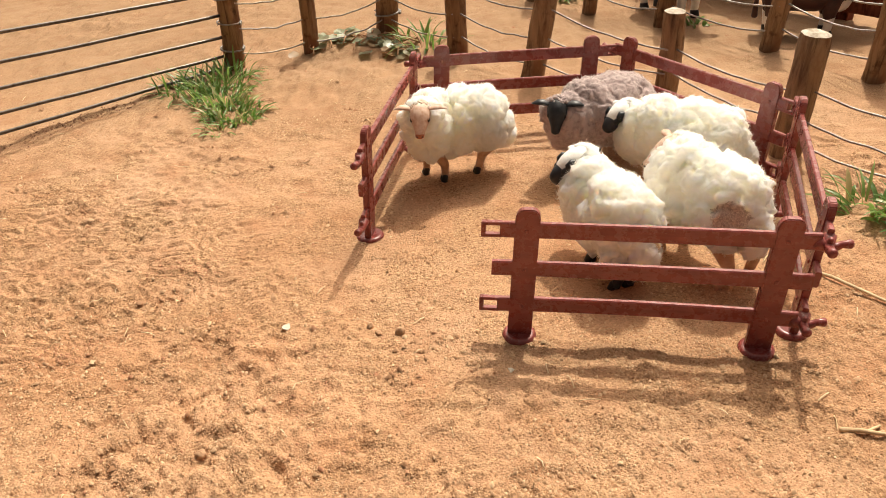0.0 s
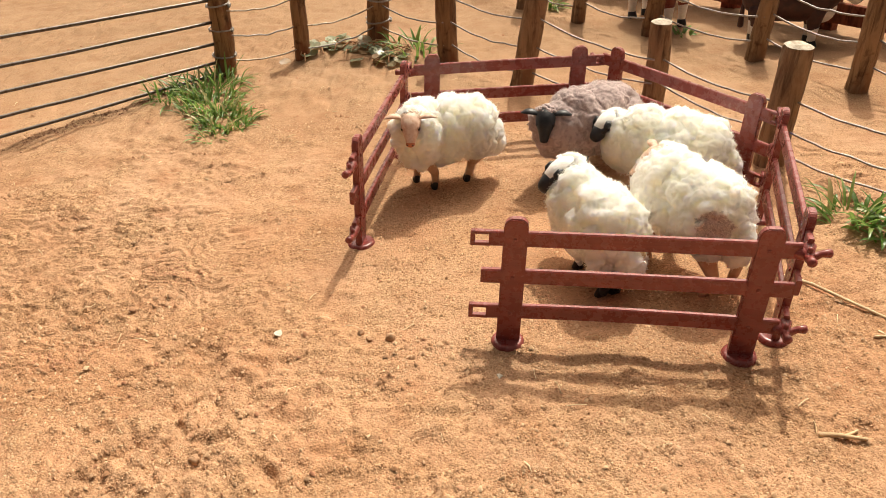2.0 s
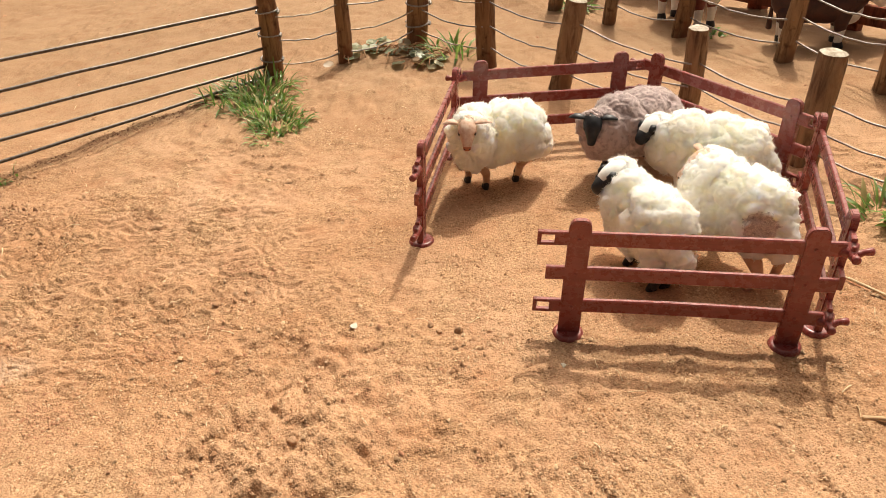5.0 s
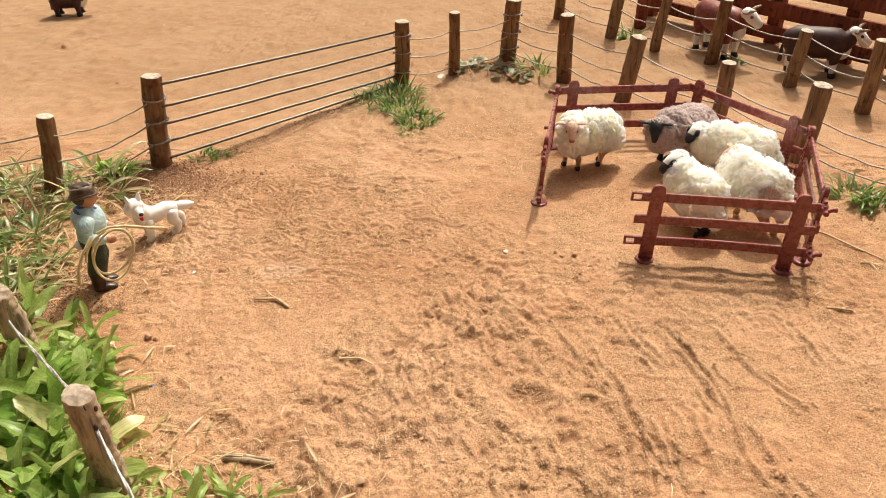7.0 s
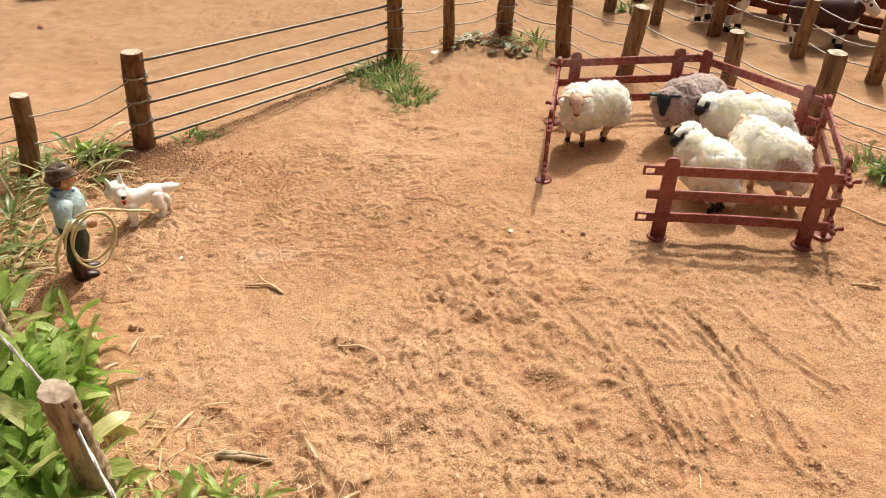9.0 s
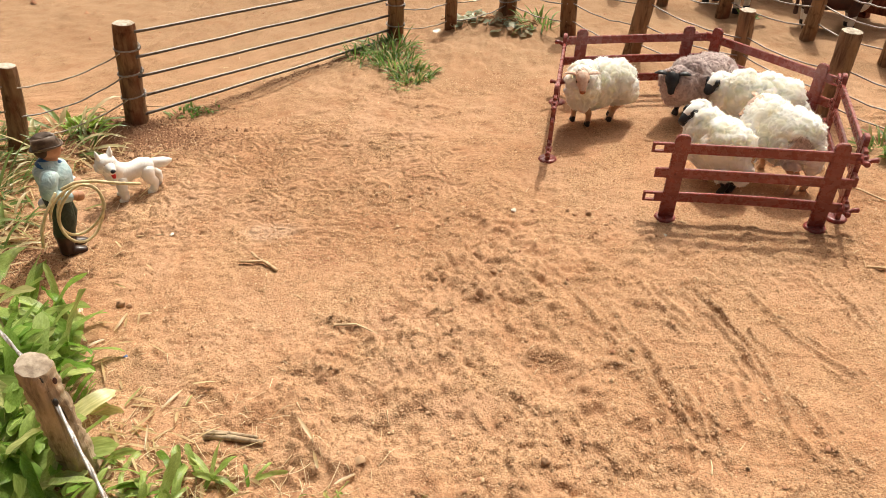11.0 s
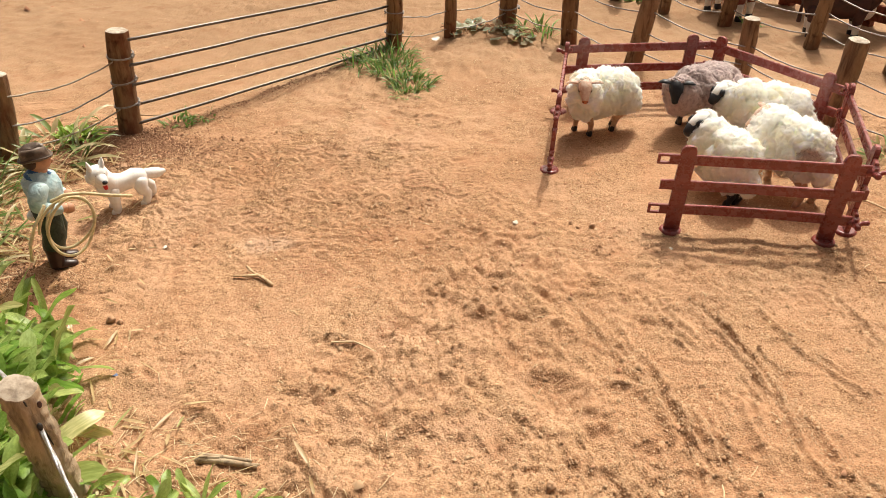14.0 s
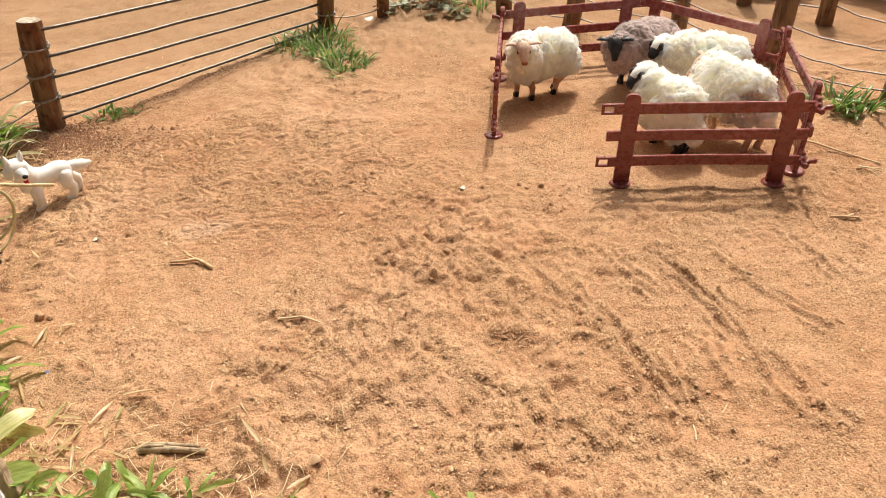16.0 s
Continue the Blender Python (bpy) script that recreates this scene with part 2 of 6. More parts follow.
COW_DARK = make_paint("dark_brown_hide", (0.075, 0.030, 0.026), (0.04, 0.02, 0.02), rough=0.5)
HORN = make_paint("horn", (0.42, 0.33, 0.22), rough=0.45)
REDWOOD = make_bark("stained_red_wood", (0.11, 0.034, 0.022), (0.27, 0.085, 0.052), (0.20, 0.066, 0.042))
LEAF_BROAD = make_leaf("broad_leaf", (0.18, 0.34, 0.048), (0.44, 0.57, 0.18), (0.62, 0.62, 0.28), 0.16, True)
LEAF_FINE = make_leaf("grass_blade", (0.115, 0.215, 0.042), (0.27, 0.35, 0.115), (0.66, 0.57, 0.34), 0.40)
LEAF_GREEN = make_leaf("green_blade", (0.085, 0.19, 0.030), (0.20, 0.32, 0.075), (0.55, 0.48, 0.24), 0.14)
LEAF_LIME = make_leaf("lime_blade", (0.20, 0.36, 0.04), (0.34, 0.48, 0.09), (0.6, 0.52, 0.26), 0.06)
LEAF_DRY = make_leaf("dry_blade", (0.72, 0.58, 0.34), (0.54, 0.40, 0.21), (0.40, 0.42, 0.16), 0.15)
LEAF_WEED = make_leaf("weed_leaf", (0.30, 0.35, 0.22), (0.46, 0.48, 0.33), (0.42, 0.27, 0.15), 0.40)
STRAW = make_lump("straw", (0.80, 0.66, 0.44), (0.52, 0.36, 0.20))
GRAIN = make_lump("sand_grain", (0.38, 0.205, 0.110), (0.66, 0.445, 0.275))
GRIT = make_lump("grit", (0.35, 0.180, 0.094), (0.60, 0.375, 0.225))
CLOD = make_lump("clod", (0.33, 0.165, 0.088), (0.58, 0.365, 0.222))
# dug soil's own colour, which also darkens ground that lies in shade
DARK_SOIL_AND_SHADE = make_lump("dark_soil_and_shade", (0.17, 0.082, 0.046), (0.32, 0.168, 0.096))
BROWN_CLOD = make_lump("brown_clod", (0.37, 0.172, 0.100), (0.55, 0.305, 0.182))
PALE_TWIG = make_bark("pale_twig", (0.38, 0.25, 0.145), (0.70, 0.52, 0.33), (0.58, 0.41, 0.25), 0.0004)
DRYWOOD = make_bark("dry_twig", (0.13, 0.092, 0.064), (0.47, 0.38, 0.27), (0.36, 0.27, 0.18), 0.0007)
FLAKE = make_paint("pale_chip", (0.72, 0.66, 0.55), rough=0.7)
BLUE_CHIP = make_paint("blue_chip", (0.16, 0.22, 0.42), rough=0.5)


# ---------------------------------------------------------------- mesh helpers
from mathutils import kdtree

def finish(name, bm, mats, parent=None, smooth=True):
    mesh = bpy.data.meshes.new(name)
    bm.normal_update()
    bm.to_mesh(mesh)
    bm.free()
    for m in (mats if isinstance(mats, (list, tuple)) else [mats]):
        mesh.materials.append(m)
    if smooth:
        mesh.shade_smooth()
    ob = new(name, mesh)
    ob.parent = parent
    return ob


def part(name, bm, mat, parent, label="", smooth=True):
    ob = finish(name, bm, mat, parent, smooth)
    return tagged(ob, label) if label else ob


def empty(name, m, label, category, group="", kind=""):
    ob = new(name)
    ob.empty_display_size = 0.01
    ob.matrix_world = m
    return tagged(ob, label, category, group, kind)


class Build:
    """Collects points and faces with material numbers for one mesh."""

    def __init__(self):
        self.v, self.f, self.m, self.n = [], [], [], 0

    def add(self, verts, faces, mat=0):
        verts = np.asarray(verts, float).reshape(-1, 3)
        self.v.append(verts)
        n = self.n
        self.f.extend([tuple(i + n for i in f) for f in faces])
        self.m.extend([mat] * len(faces) if isinstance(mat, int) else list(mat))
        self.n += len(verts)

    def tube(self, pts, radii, mat=0, seg=12, flat=1.0, up=(0, 0, 1), ends=True):
        """A round-ended tube through pts; flat squeezes it along its second axis."""
        pts = [Vector(p) for p in pts]
        radii = [radii] * len(pts) if isinstance(radii, (int, float)) else list(radii)
        if ends:
            a, b = (pts[0] - pts[1]).normalized(), (pts[-1] - pts[-2]).normalized()
            ra, rb = radii[0], radii[-1]
            pts = [pts[0] + a * ra * 0.55, pts[0] + a * ra * 0.35] + pts + [pts[-1] + b * rb * 0.35, pts[-1] + b * rb * 0.55]
            radii = [ra * 0.3, ra * 0.75] + radii + [rb * 0.75, rb * 0.3]
        rows, up = [], Vector(up)
        for i, p in enumerate(pts):
            d = (pts[min(i + 1, len(pts) - 1)] - pts[max(i - 1, 0)]).normalized()
            side = d.cross(up) if i == 0 else side - d * side.dot(d)
            if side.length < 0.15:
                side = d.cross(Vector((1, 0, 0)) if abs(d.x) < 0.9 else Vector((0, 1, 0)))
            side.normalize()
            top = side.cross(d).normalized()
            for k in range(seg):
                w = 2 * math.pi * k / seg
                rows.append(p + (side * math.cos(w) + top * math.sin(w) * flat) * radii[i])
        faces = []
        n = len(pts)
        for i in range(n - 1):
            for k in range(seg):
                k2 = (k + 1) % seg
                faces.append((i * seg + k2, i * seg + k, (i + 1) * seg + k, (i + 1) * seg + k2))
        faces.append(tuple(range(seg)))
        faces.append(tuple(reversed(range((n - 1) * seg, n * seg))))
        self.add([tuple(r) for r in rows], faces, mat)

    def egg(self, at, radii, turn=None, mat=0, n=16, m=10, wobble=0.0, seed=0):
        turn = turn or Matrix.Identity(3)
        verts, faces = [], []
        for j in range(m + 1):
            th = math.pi * j / m
            for i in range(n):
                ph = 2 * math.pi * i / n
                d = Vector((math.sin(th) * math.cos(ph), math.sin(th) * math.sin(ph), math.cos(th)))
                k = 1 + wobble * noise.noise(d * 2.3 + Vector((seed * 3.1, seed, 0)))
                q = Vector((d.x * radii[0], d.y * radii[1], d.z * radii[2])) * k
                verts.append(tuple(Vector(at) + turn @ q))
        for j in range(m):
            for i in range(n):
                i2 = (i + 1) % n
                faces.append((j * n + i, (j + 1) * n + i, (j + 1) * n + i2, j * n + i2))
        self.add(verts, faces, mat)

    def object(self, name, mats, parent=None, smooth=True):
        mesh = bpy.data.meshes.new(name)
        mesh.from_pydata(np.concatenate(self.v).tolist(), [], self.f)
        for m in (mats if isinstance(mats, (list, tuple)) else [mats]):
            mesh.materials.append(m)
        mesh.polygons.foreach_set("material_index", self.m)
        if smooth:
            mesh.shade_smooth()
        mesh.update()
        ob = new(name, mesh)
        ob.parent = parent
        return ob


def turn3(rx=0, ry=0, rz=0):
    return Euler([radians(a) for a in (rx, ry, rz)]).to_matrix()


def box_bm(sx, sy, sz, bevel, at=(0, 0, 0), segs=2):
    bm = bmesh.new()
    bmesh.ops.create_cube(bm, size=1.0, matrix=Matrix.Translation(at) @ Matrix.Diagonal((sx, sy, sz, 1)))
    bmesh.ops.bevel(bm, geom=bm.edges[:], offset=bevel, segments=segs, affect="EDGES", profile=0.6)
    return bm


# ---------------------------------------------------------------- ground
def lattice(x, y, seed):
    i, j = np.floor(x), np.floor(y)
    u, v = x - i, y - j
    u, v = u * u * (3 - 2 * u), v * v * (3 - 2 * v)

    def rnd(a, b):
        s = np.sin(a * 127.1 + b * 311.7 + seed * 74.7) * 43758.5453
        return (s - np.floor(s)) * 2 - 1

    return (rnd(i, j) * (1 - u) + rnd(i + 1, j) * u) * (1 - v) + (rnd(i, j + 1) * (1 - u) + rnd(i + 1, j + 1) * u) * v


def fractal(x, y, scale, octaves=3, seed=0, gain=0.5):
    out, amp, f = 0 * x, 1.0, 1 / scale
    for k in range(octaves):
        out = out + amp * lattice(x * f + 17 * k, y * f - 9 * k, seed + k)
        amp, f = amp * gain, f * 2.1
    return out


def soft(d, inner, outer):
    k = np.clip((outer - d) / (outer - inner), 0, 1)
    return k * k * (3 - 2 * k)


def clods(x, y, size, seed, share=0.7):
    """Rounded lumps of uneven size strewn over the plane, 0 to 1 high."""
    i, j = np.floor(x / size), np.floor(y / size)
    out = 0 * x

    def rnd(a, b, k):
        v = np.sin(a * 91.7 + b * 233.1 + (seed + k) * 57.3) * 24634.6345
        return v - np.floor(v)

    for di in (-1, 0, 1):
        for dj in (-1, 0, 1):
            a, b = i + di, j + dj
            r = 0.28 + 0.52 * rnd(a, b, 1)
            d = np.hypot(x / size - a - rnd(a, b, 2), y / size - b - rnd(a, b, 3)) / r
            out = np.maximum(out, np.clip(1 - d * d, 0, 1) ** 0.7 * r / 0.8 * (rnd(a, b, 4) < share))
    return out


def glide(points, n=9):
    """Points along a smooth curve through the given ones."""
    p = [Vector((*q, 0)) for q in points]
    p = [p[0] * 2 - p[1]] + p + [p[-1] * 2 - p[-2]]
    out = []
    for a, b, c, d in zip(p, p[1:], p[2:], p[3:]):
        for i in range(n):
            k = i / n
            out.append(((2 * b + (c - a) * k + (2 * a - 5 * b + 4 * c - d) * k * k + (3 * b - a - 3 * c + d) * k ** 3) / 2).xy)
    return [tuple(q) for q in out] + [tuple(points[-1])]


# scrapes of a rake and of heels: height, half width, the way each one runs
SCRAPES = [
    (0.0019, 0.0016, [(-0.045, 0.156), (-0.032, 0.118), (-0.021, 0.090), (-0.011, 0.065), (-0.007, 0.038), (-0.009, 0.008)]),
    (0.0021, 0.0017, [(-0.028, 0.144), (-0.015, 0.109), (-0.006, 0.081), (-0.001, 0.053), (0.002, 0.028), (0.005, 0.008)]),
    (0.0017, 0.0015, [(0.000, 0.156), (0.008, 0.124), (0.020, 0.102)]),
    (0.0021, 0.0016, [(0.020, 0.145), (0.031, 0.119), (0.043, 0.086), (0.049, 0.065)]),
    (0.0018, 0.0014, [(0.033, 0.145), (0.045, 0.104), (0.053, 0.082)]),
    (0.0020, 0.0015, [(0.060, 0.145), (0.067, 0.124), (0.074, 0.100), (0.088, 0.082), (0.098, 0.066)]),
    (0.0023, 0.0018, [(0.048, 0.095), (0.052, 0.069), (0.052, 0.046), (0.053, 0.025), (0.062, 0.009)]),
    (0.0021, 0.0018, [(0.022, 0.077), (0.030, 0.061), (0.031, 0.046), (0.036, 0.020)]),
    (0.0019, 0.0015, [(-0.008, 0.104), (-0.003, 0.065), (0.003, 0.046), (0.013, 0.028)]),
    (0.0021, 0.0018, [(0.056, 0.065), (0.063, 0.039), (0.067, 0.015), (0.074, 0.003)]),
    (0.0014, 0.0013, [(0.111, 0.150), (0.117, 0.124), (0.120, 0.105)]),
    (0.0019, 0.0016, [(0.006, 0.061), (0.007, 0.031), (0.010, 0.008)]),
    (0.0024, 0.0022, [(-0.040, 0.074), (-0.020, 0.072), (-0.011, 0.056), (-0.008, 0.031)]),
    (0.0013, 0.0022, [(0.028, 0.148), (0.053, 0.147), (0.076, 0.158)]),
    (0.0026, 0.0034, [(-0.180, 0.114), (-0.157, 0.098), (-0.141, 0.071)]),
    (0.0022, 0.0032, [(-0.184, 0.072), (-0.167, 0.059), (-0.152, 0.035)]),
    (0.0026, 0.0036, [(-0.152, 0.033), (-0.133, 0.042), (-0.116, 0.060)]),
    (0.0024, 0.0032, [(-0.143, 0.114), (-0.129, 0.089), (-0.130, 0.067)]),
]
rng = random.Random(12)
for high, wide, way in list(SCRAPES[:12]):
    for side in (-1, 1):
        off = side * rng.uniform(0.0052, 0.0080)
        first = rng.randint(0, len(way) - 2)
        SCRAPES.append((high * rng.uniform(0.5, 0.85), wide * rng.uniform(0.65, 0.9), [(x + off + rng.uniform(-0.001, 0.001), y + 0.3 * off) for x, y in way[first:first + 3]]))
SCRAPES = [(h, w, glide(p)) for h, w, p in SCRAPES]


def scrape(x, y, high, wide, way, seed):
    """A ridge of thrown-up sand with a groove along one side, broken here and there."""
    way = np.array(way)
    out = np.zeros_like(x)
    on = (x > way[:, 0].min() - 0.012) & (x < way[:, 0].max() + 0.012) & (y > way[:, 1].min() - 0.012) & (y < way[:, 1].max() + 0.012)
    if not on.any():
        return out
    px, py = x[on], y[on]
    px = px + 0.0011 * fractal(px, py, 0.011, 2, 500 + seed)
    best, side, along = np.full(px.shape, 9.0), np.zeros(px.shape), np.zeros(px.shape)
    for k, (a, b) in enumerate(zip(way[:-1], way[1:])):
        d = b - a
        u = np.clip(((px - a[0]) * d[0] + (py - a[1]) * d[1]) / (d @ d), 0, 1)
        ex, ey = px - a[0] - u * d[0], py - a[1] - u * d[1]
        r = np.hypot(ex, ey)
        near = r < best
        best[near], side[near], along[near] = r[near], np.sign(d[0] * ey - d[1] * ex)[near], ((k + u) / (len(way) - 1))[near]
    s = best * side
    fade = np.clip(np.minimum(along, 1 - along) / 0.14, 0.0, 1)
    amp = fade * np.clip(0.85 + 0.40 * fractal(px, py, 0.020, 2, 540 + seed), 0.3, 1.25)
    crest = np.exp(-(s / (1.2 * wide)) ** 2) * (1 + 0.30 * fractal(px, py, 0.0036, 2, 580 + seed))
    groove = np.exp(-((s + 2.0 * wide) / (1.3 * wide)) ** 2)
    out[on] = 1.12 * high * amp * (crest - 0.12 * groove)
    return out


def ground_height(x, y):
    x, y = np.asarray(x, float), np.asarray(y, float)
    near = soft(np.hypot(x + 0.1, y - 0.3), 0.75, 1.4)
    z = 0.0012 * fractal(x, y, 0.11, 2, 3) * near
    z = z + (0.0011 * fractal(x, y, 0.026, 3, 11, 0.55) + 0.0005 * fractal(x, y, 0.0065, 2, 13)) * near
    # churned patch before the pen and along the front
    churn = 0.85 * soft(np.hypot((x + 0.070) / 1.25, (y - 0.168) / 1.15), 0.022, 0.100)
    churn = np.maximum(churn, 0.75 * soft(y, 0.03, 0.10) * soft(np.abs(x + 0.07), 0.13, 0.22))
    churn = np.maximum(churn, 0.7 * soft(np.hypot((x + 0.145) / 1.15, y - 0.075), 0.03, 0.070))
    churn = churn * (1 - 0.75 * soft(np.abs(x - 0.065 + 0.35 * (y - 0.06)), 0.06, 0.11))
    heave = fractal(x, y, 0.019, 2, 21) * 0.55
    z = z + churn * 0.0052 * np.clip(heave, -0.6, 0.9)
    wx, wy = x + 0.0052 * fractal(x, y, 0.011, 2, 23), 0.85 * y + 0.0045 * fractal(x, y, 0.009, 2, 26)
    z = z + churn * (0.0050 * clods(wx, wy, 0.0135, 3, 0.55) + 0.0027 * clods(wx, wy, 0.0060, 7, 0.55) + 0.0014 * clods(x, y, 0.0033, 9, 0.5))
    # strewn small clods and pits elsewhere
    thin = near * np.clip(0.45 + fractal(x, y, 0.09, 2, 33), 0, 1)
    z = z + thin * (0.0017 * clods(x, y, 0.0085, 11, 0.35) + 0.0012 * clods(x, y, 0.0042, 15, 0.35) + 0.0016 * clods(wx, wy, 0.0170, 19, 0.25))
    for k, (high, wide, way) in enumerate(SCRAPES):
        z = z + scrape(x, y, high, wide, way, 7 * k)
    # shallow scuffs over the trodden part
    scuff = 1 - np.abs(fractal(x * 0.6 + 0.4 * y, y * 1.3 - 0.3 * x, 0.035, 3, 81, 0.55))
    z = z + 0.0017 * np.clip(scuff - 0.80, 0, 1) / 0.20 * np.clip(0.3 + fractal(x, y, 0.12, 2, 85), 0, 1) * near
    # dried crust that has broken into thin plates
    plate = fractal(x * 0.8 + 0.15 * y, y * 1.7, 0.034, 3, 95, 0.6) * 3.0
    part_of = plate - np.floor(plate)
    crust = soft(np.hypot((x + 0.240) / 1.6, y - 0.275), 0.06, 0.13)
    z = z + crust * 0.0024 * (np.clip((part_of - 0.45) / 0.10, 0, 1) - part_of)
    # hollow
    z = z - 0.0040 * soft(np.hypot(x + 0.061, y - 0.067), 0.006, 0.019) + 0.0012 * soft(np.abs(np.hypot(x + 0.061, y - 0.065) - 0.022), 0.001, 0.007)
    # small bank by the grass and the gate post
    z = z + 0.004 * soft(np.hypot((x + 0.408) / 1.3, y - 0.331), 0.02, 0.085)
    z = z + 0.006 * soft(np.hypot((x + 0.064) / 1.6, y - 0.630), 0.01, 0.06)
    # keep the pen's floor even
    pen = soft(np.hypot((x - 0.068) / 1.1, y - 0.323), 0.09, 0.14)
    z = z * (1 - 0.6 * pen)
    # beyond the fences the field rolls a little
    far = np.hypot(x, y)
    return z + 0.02 * np.clip(far - 2, 0, 30) * 0.15 * fractal(x, y, 6.0, 2, 71)


def axis_steps(lo, hi, fine, edge_lo, edge_hi, mid):
    inner = list(np.arange(lo, hi, fine))
    left, right, p, step = [], [], lo, fine
    while p > -80:
        step = min(step * 1.15, mid) if p > edge_lo else step * 1.28
        p -= step
        left.append(p)
    p, step = inner[-1], fine
    while p < 80:
        step = min(step * 1.15, mid) if p < edge_hi else step * 1.28
        p += step
        right.append(p)
    return np.array(left[::-1] + inner + right)


GRID = {}


def lie_of_land(x, y):
    """The height of the built ground at the given places."""
    xs, ys, z = GRID["xs"], GRID["ys"], GRID["z"]
    i = np.clip(np.searchsorted(xs, x) - 1, 0, len(xs) - 2)
    j = np.clip(np.searchsorted(ys, y) - 1, 0, len(ys) - 2)
    u, v = (x - xs[i]) / (xs[i + 1] - xs[i]), (y - ys[j]) / (ys[j + 1] - ys[j])
    return (z[j, i] * (1 - u) + z[j, i + 1] * u) * (1 - v) + (z[j + 1, i] * (1 - u) + z[j + 1, i + 1] * u) * v


def gz(x, y):
    return float(lie_of_land(np.array([x]), np.array([y]))[0])


def build_ground():
    xs = axis_steps(-0.42, 0.24, 0.00105, -0.8, 0.55, 0.0042)
    ys = axis_steps(-0.045, 0.44, 0.00105, -0.3, 1.05, 0.0042)
    gx, gy = np.meshgrid(xs, ys)
    z = ground_height(gx, gy)
    GRID.update(xs=xs, ys=ys, z=z)
    v = np.stack([gx.ravel(), gy.ravel(), z.ravel()], 1)
    nx, ny = len(xs), len(ys)
    i = (np.arange(ny - 1)[:, None] * nx + np.arange(nx - 1)[None, :]).ravel()
    q = np.stack([i, i + 1, i + nx + 1, i + nx], 1).astype(np.int32)
    mesh = bpy.data.meshes.new("ground")
    mesh.vertices.add(len(v))
    mesh.vertices.foreach_set("co", v.astype(np.float32).ravel())
    mesh.loops.add(q.size)
    mesh.loops.foreach_set("vertex_index", q.ravel())
    mesh.polygons.add(len(q))
    mesh.polygons.foreach_set("loop_start", np.arange(0, q.size, 4, dtype=np.int32))
    mesh.polygons.foreach_set("loop_total", np.full(len(q), 4, np.int32))
    mesh.update(calc_edges=True)
    mesh.shade_smooth()
    mesh.materials.append(SAND)
    tagged(new("ground", mesh), "dry orange sandy soil with furrows and grit", "ground", kind="structure")


build_ground()


# ---------------------------------------------------------------- stick fence
def post_mesh(base, top, radius, seed, parent, bark, rough=1.0, slant=0.0):
    """Bark-covered stick from base to top with a sawn end."""
    base, top = Vector(base), Vector(top)
    axis = top - base
    low = base - axis * 0.12
    n, seg = (60, 40) if rough > 1.5 else (26, 26)
    side = axis.normalized().cross(Vector((0.3, 1, 0))).normalized()
    fwd = side.cross(axis.normalized())
    rng = random.Random(seed)
    bend = [rng.uniform(-1, 1) * radius * 0.25 for _ in range(2)]
    verts, faces = [], []
    for i in range(n + 1):
        k = i / n
        c = low + (top - low) * k + (side * bend[0] + fwd * bend[1]) * math.sin(k * math.pi)
        r = radius * (1.06 - 0.10 * k)
        if i == n:
            r *= 0.96
        for s in range(seg):
            w = 2 * math.pi * s / seg
            d = side * math.cos(w) + fwd * math.sin(w)
            bump = noise.noise(Vector((math.cos(w) * 2.2, math.sin(w) * 2.2, k * 3.5 + seed * 7))) * 0.10
            bump += noise.noise(Vector((math.cos(w) * 6, math.sin(w) * 6, k * 6 + seed * 3))) * 0.07 * rough
            if rough > 1.5 and k < 0.95:
                flake = noise.noise(Vector((math.cos(w) * 3.5, math.sin(w) * 3.5, k * 22 + seed)))
                bump += 0.10 * (flake > 0.12) - 0.04
            tip = axis.normalized() * radius * slant * math.cos(w) * max(0.0, (k - 0.9) / 0.1)
            verts.append(tuple(c + d * r * (1 + bump) + tip))
    for i in range(n):
        for s in range(seg):
            s2 = (s + 1) % seg
            faces.append((i * seg + s2, i * seg + s, (i + 1) * seg + s, (i + 1) * seg + s2))
    b = Build()
    b.add(verts, faces)
    trunk = b.object("trunk", bark, parent)
    cap = Build()
    ring = [verts[n * seg + s] for s in range(seg)]
    mid = top + axis.normalized() * radius * 0.10
    inner = [tuple(Vector(p).lerp(mid, 0.35) + axis.normalized() * radius * (0.10 + 0.05 * noise.noise(Vector(p) * 400))) for p in ring]
    cap.add(ring + inner + [tuple(mid)], [((s + 1) % seg, s, seg + s, seg + (s + 1) % seg) for s in range(seg)] + [(seg + (s + 1) % seg, seg + s, 2 * seg) for s in range(seg)])
    cap.object("sawn_top", CUT_GREY if rough > 1.5 else CUT, parent)
    return trunk


def wire_tie(parent, base, top, radius, z, mat):
    """Turn and a half of wire round a post, with a twisted knot."""
    base, top = Vector(base), Vector(top)
    k = (z - base.z) / (top.z - base.z)
    c = base + (top - base) * k
    pts = []
    for i in range(40):
        w = 2 * math.pi * i / 26
        pts.append((c.x + math.cos(w) * radius * 1.12, c.y + math.sin(w) * radius * 1.12, c.z + 0.0016 * math.sin(w * 0.5 + z * 900) + 0.0006 * i / 40))
    b = Build()
    b.tube(pts, 0.0007, seg=6)
    tie = b.object("wire_tie", mat, parent)
    twist = Build()
    for i in range(3):
        twist.egg((c.x + radius * 1.2, c.y - radius * 0.35 + 0.0012 * i, c.z + 0.0005 * i), (0.0014, 0.0013, 0.0013), n=8, m=6)
    twist.object("twisted_knot", mat, tie)


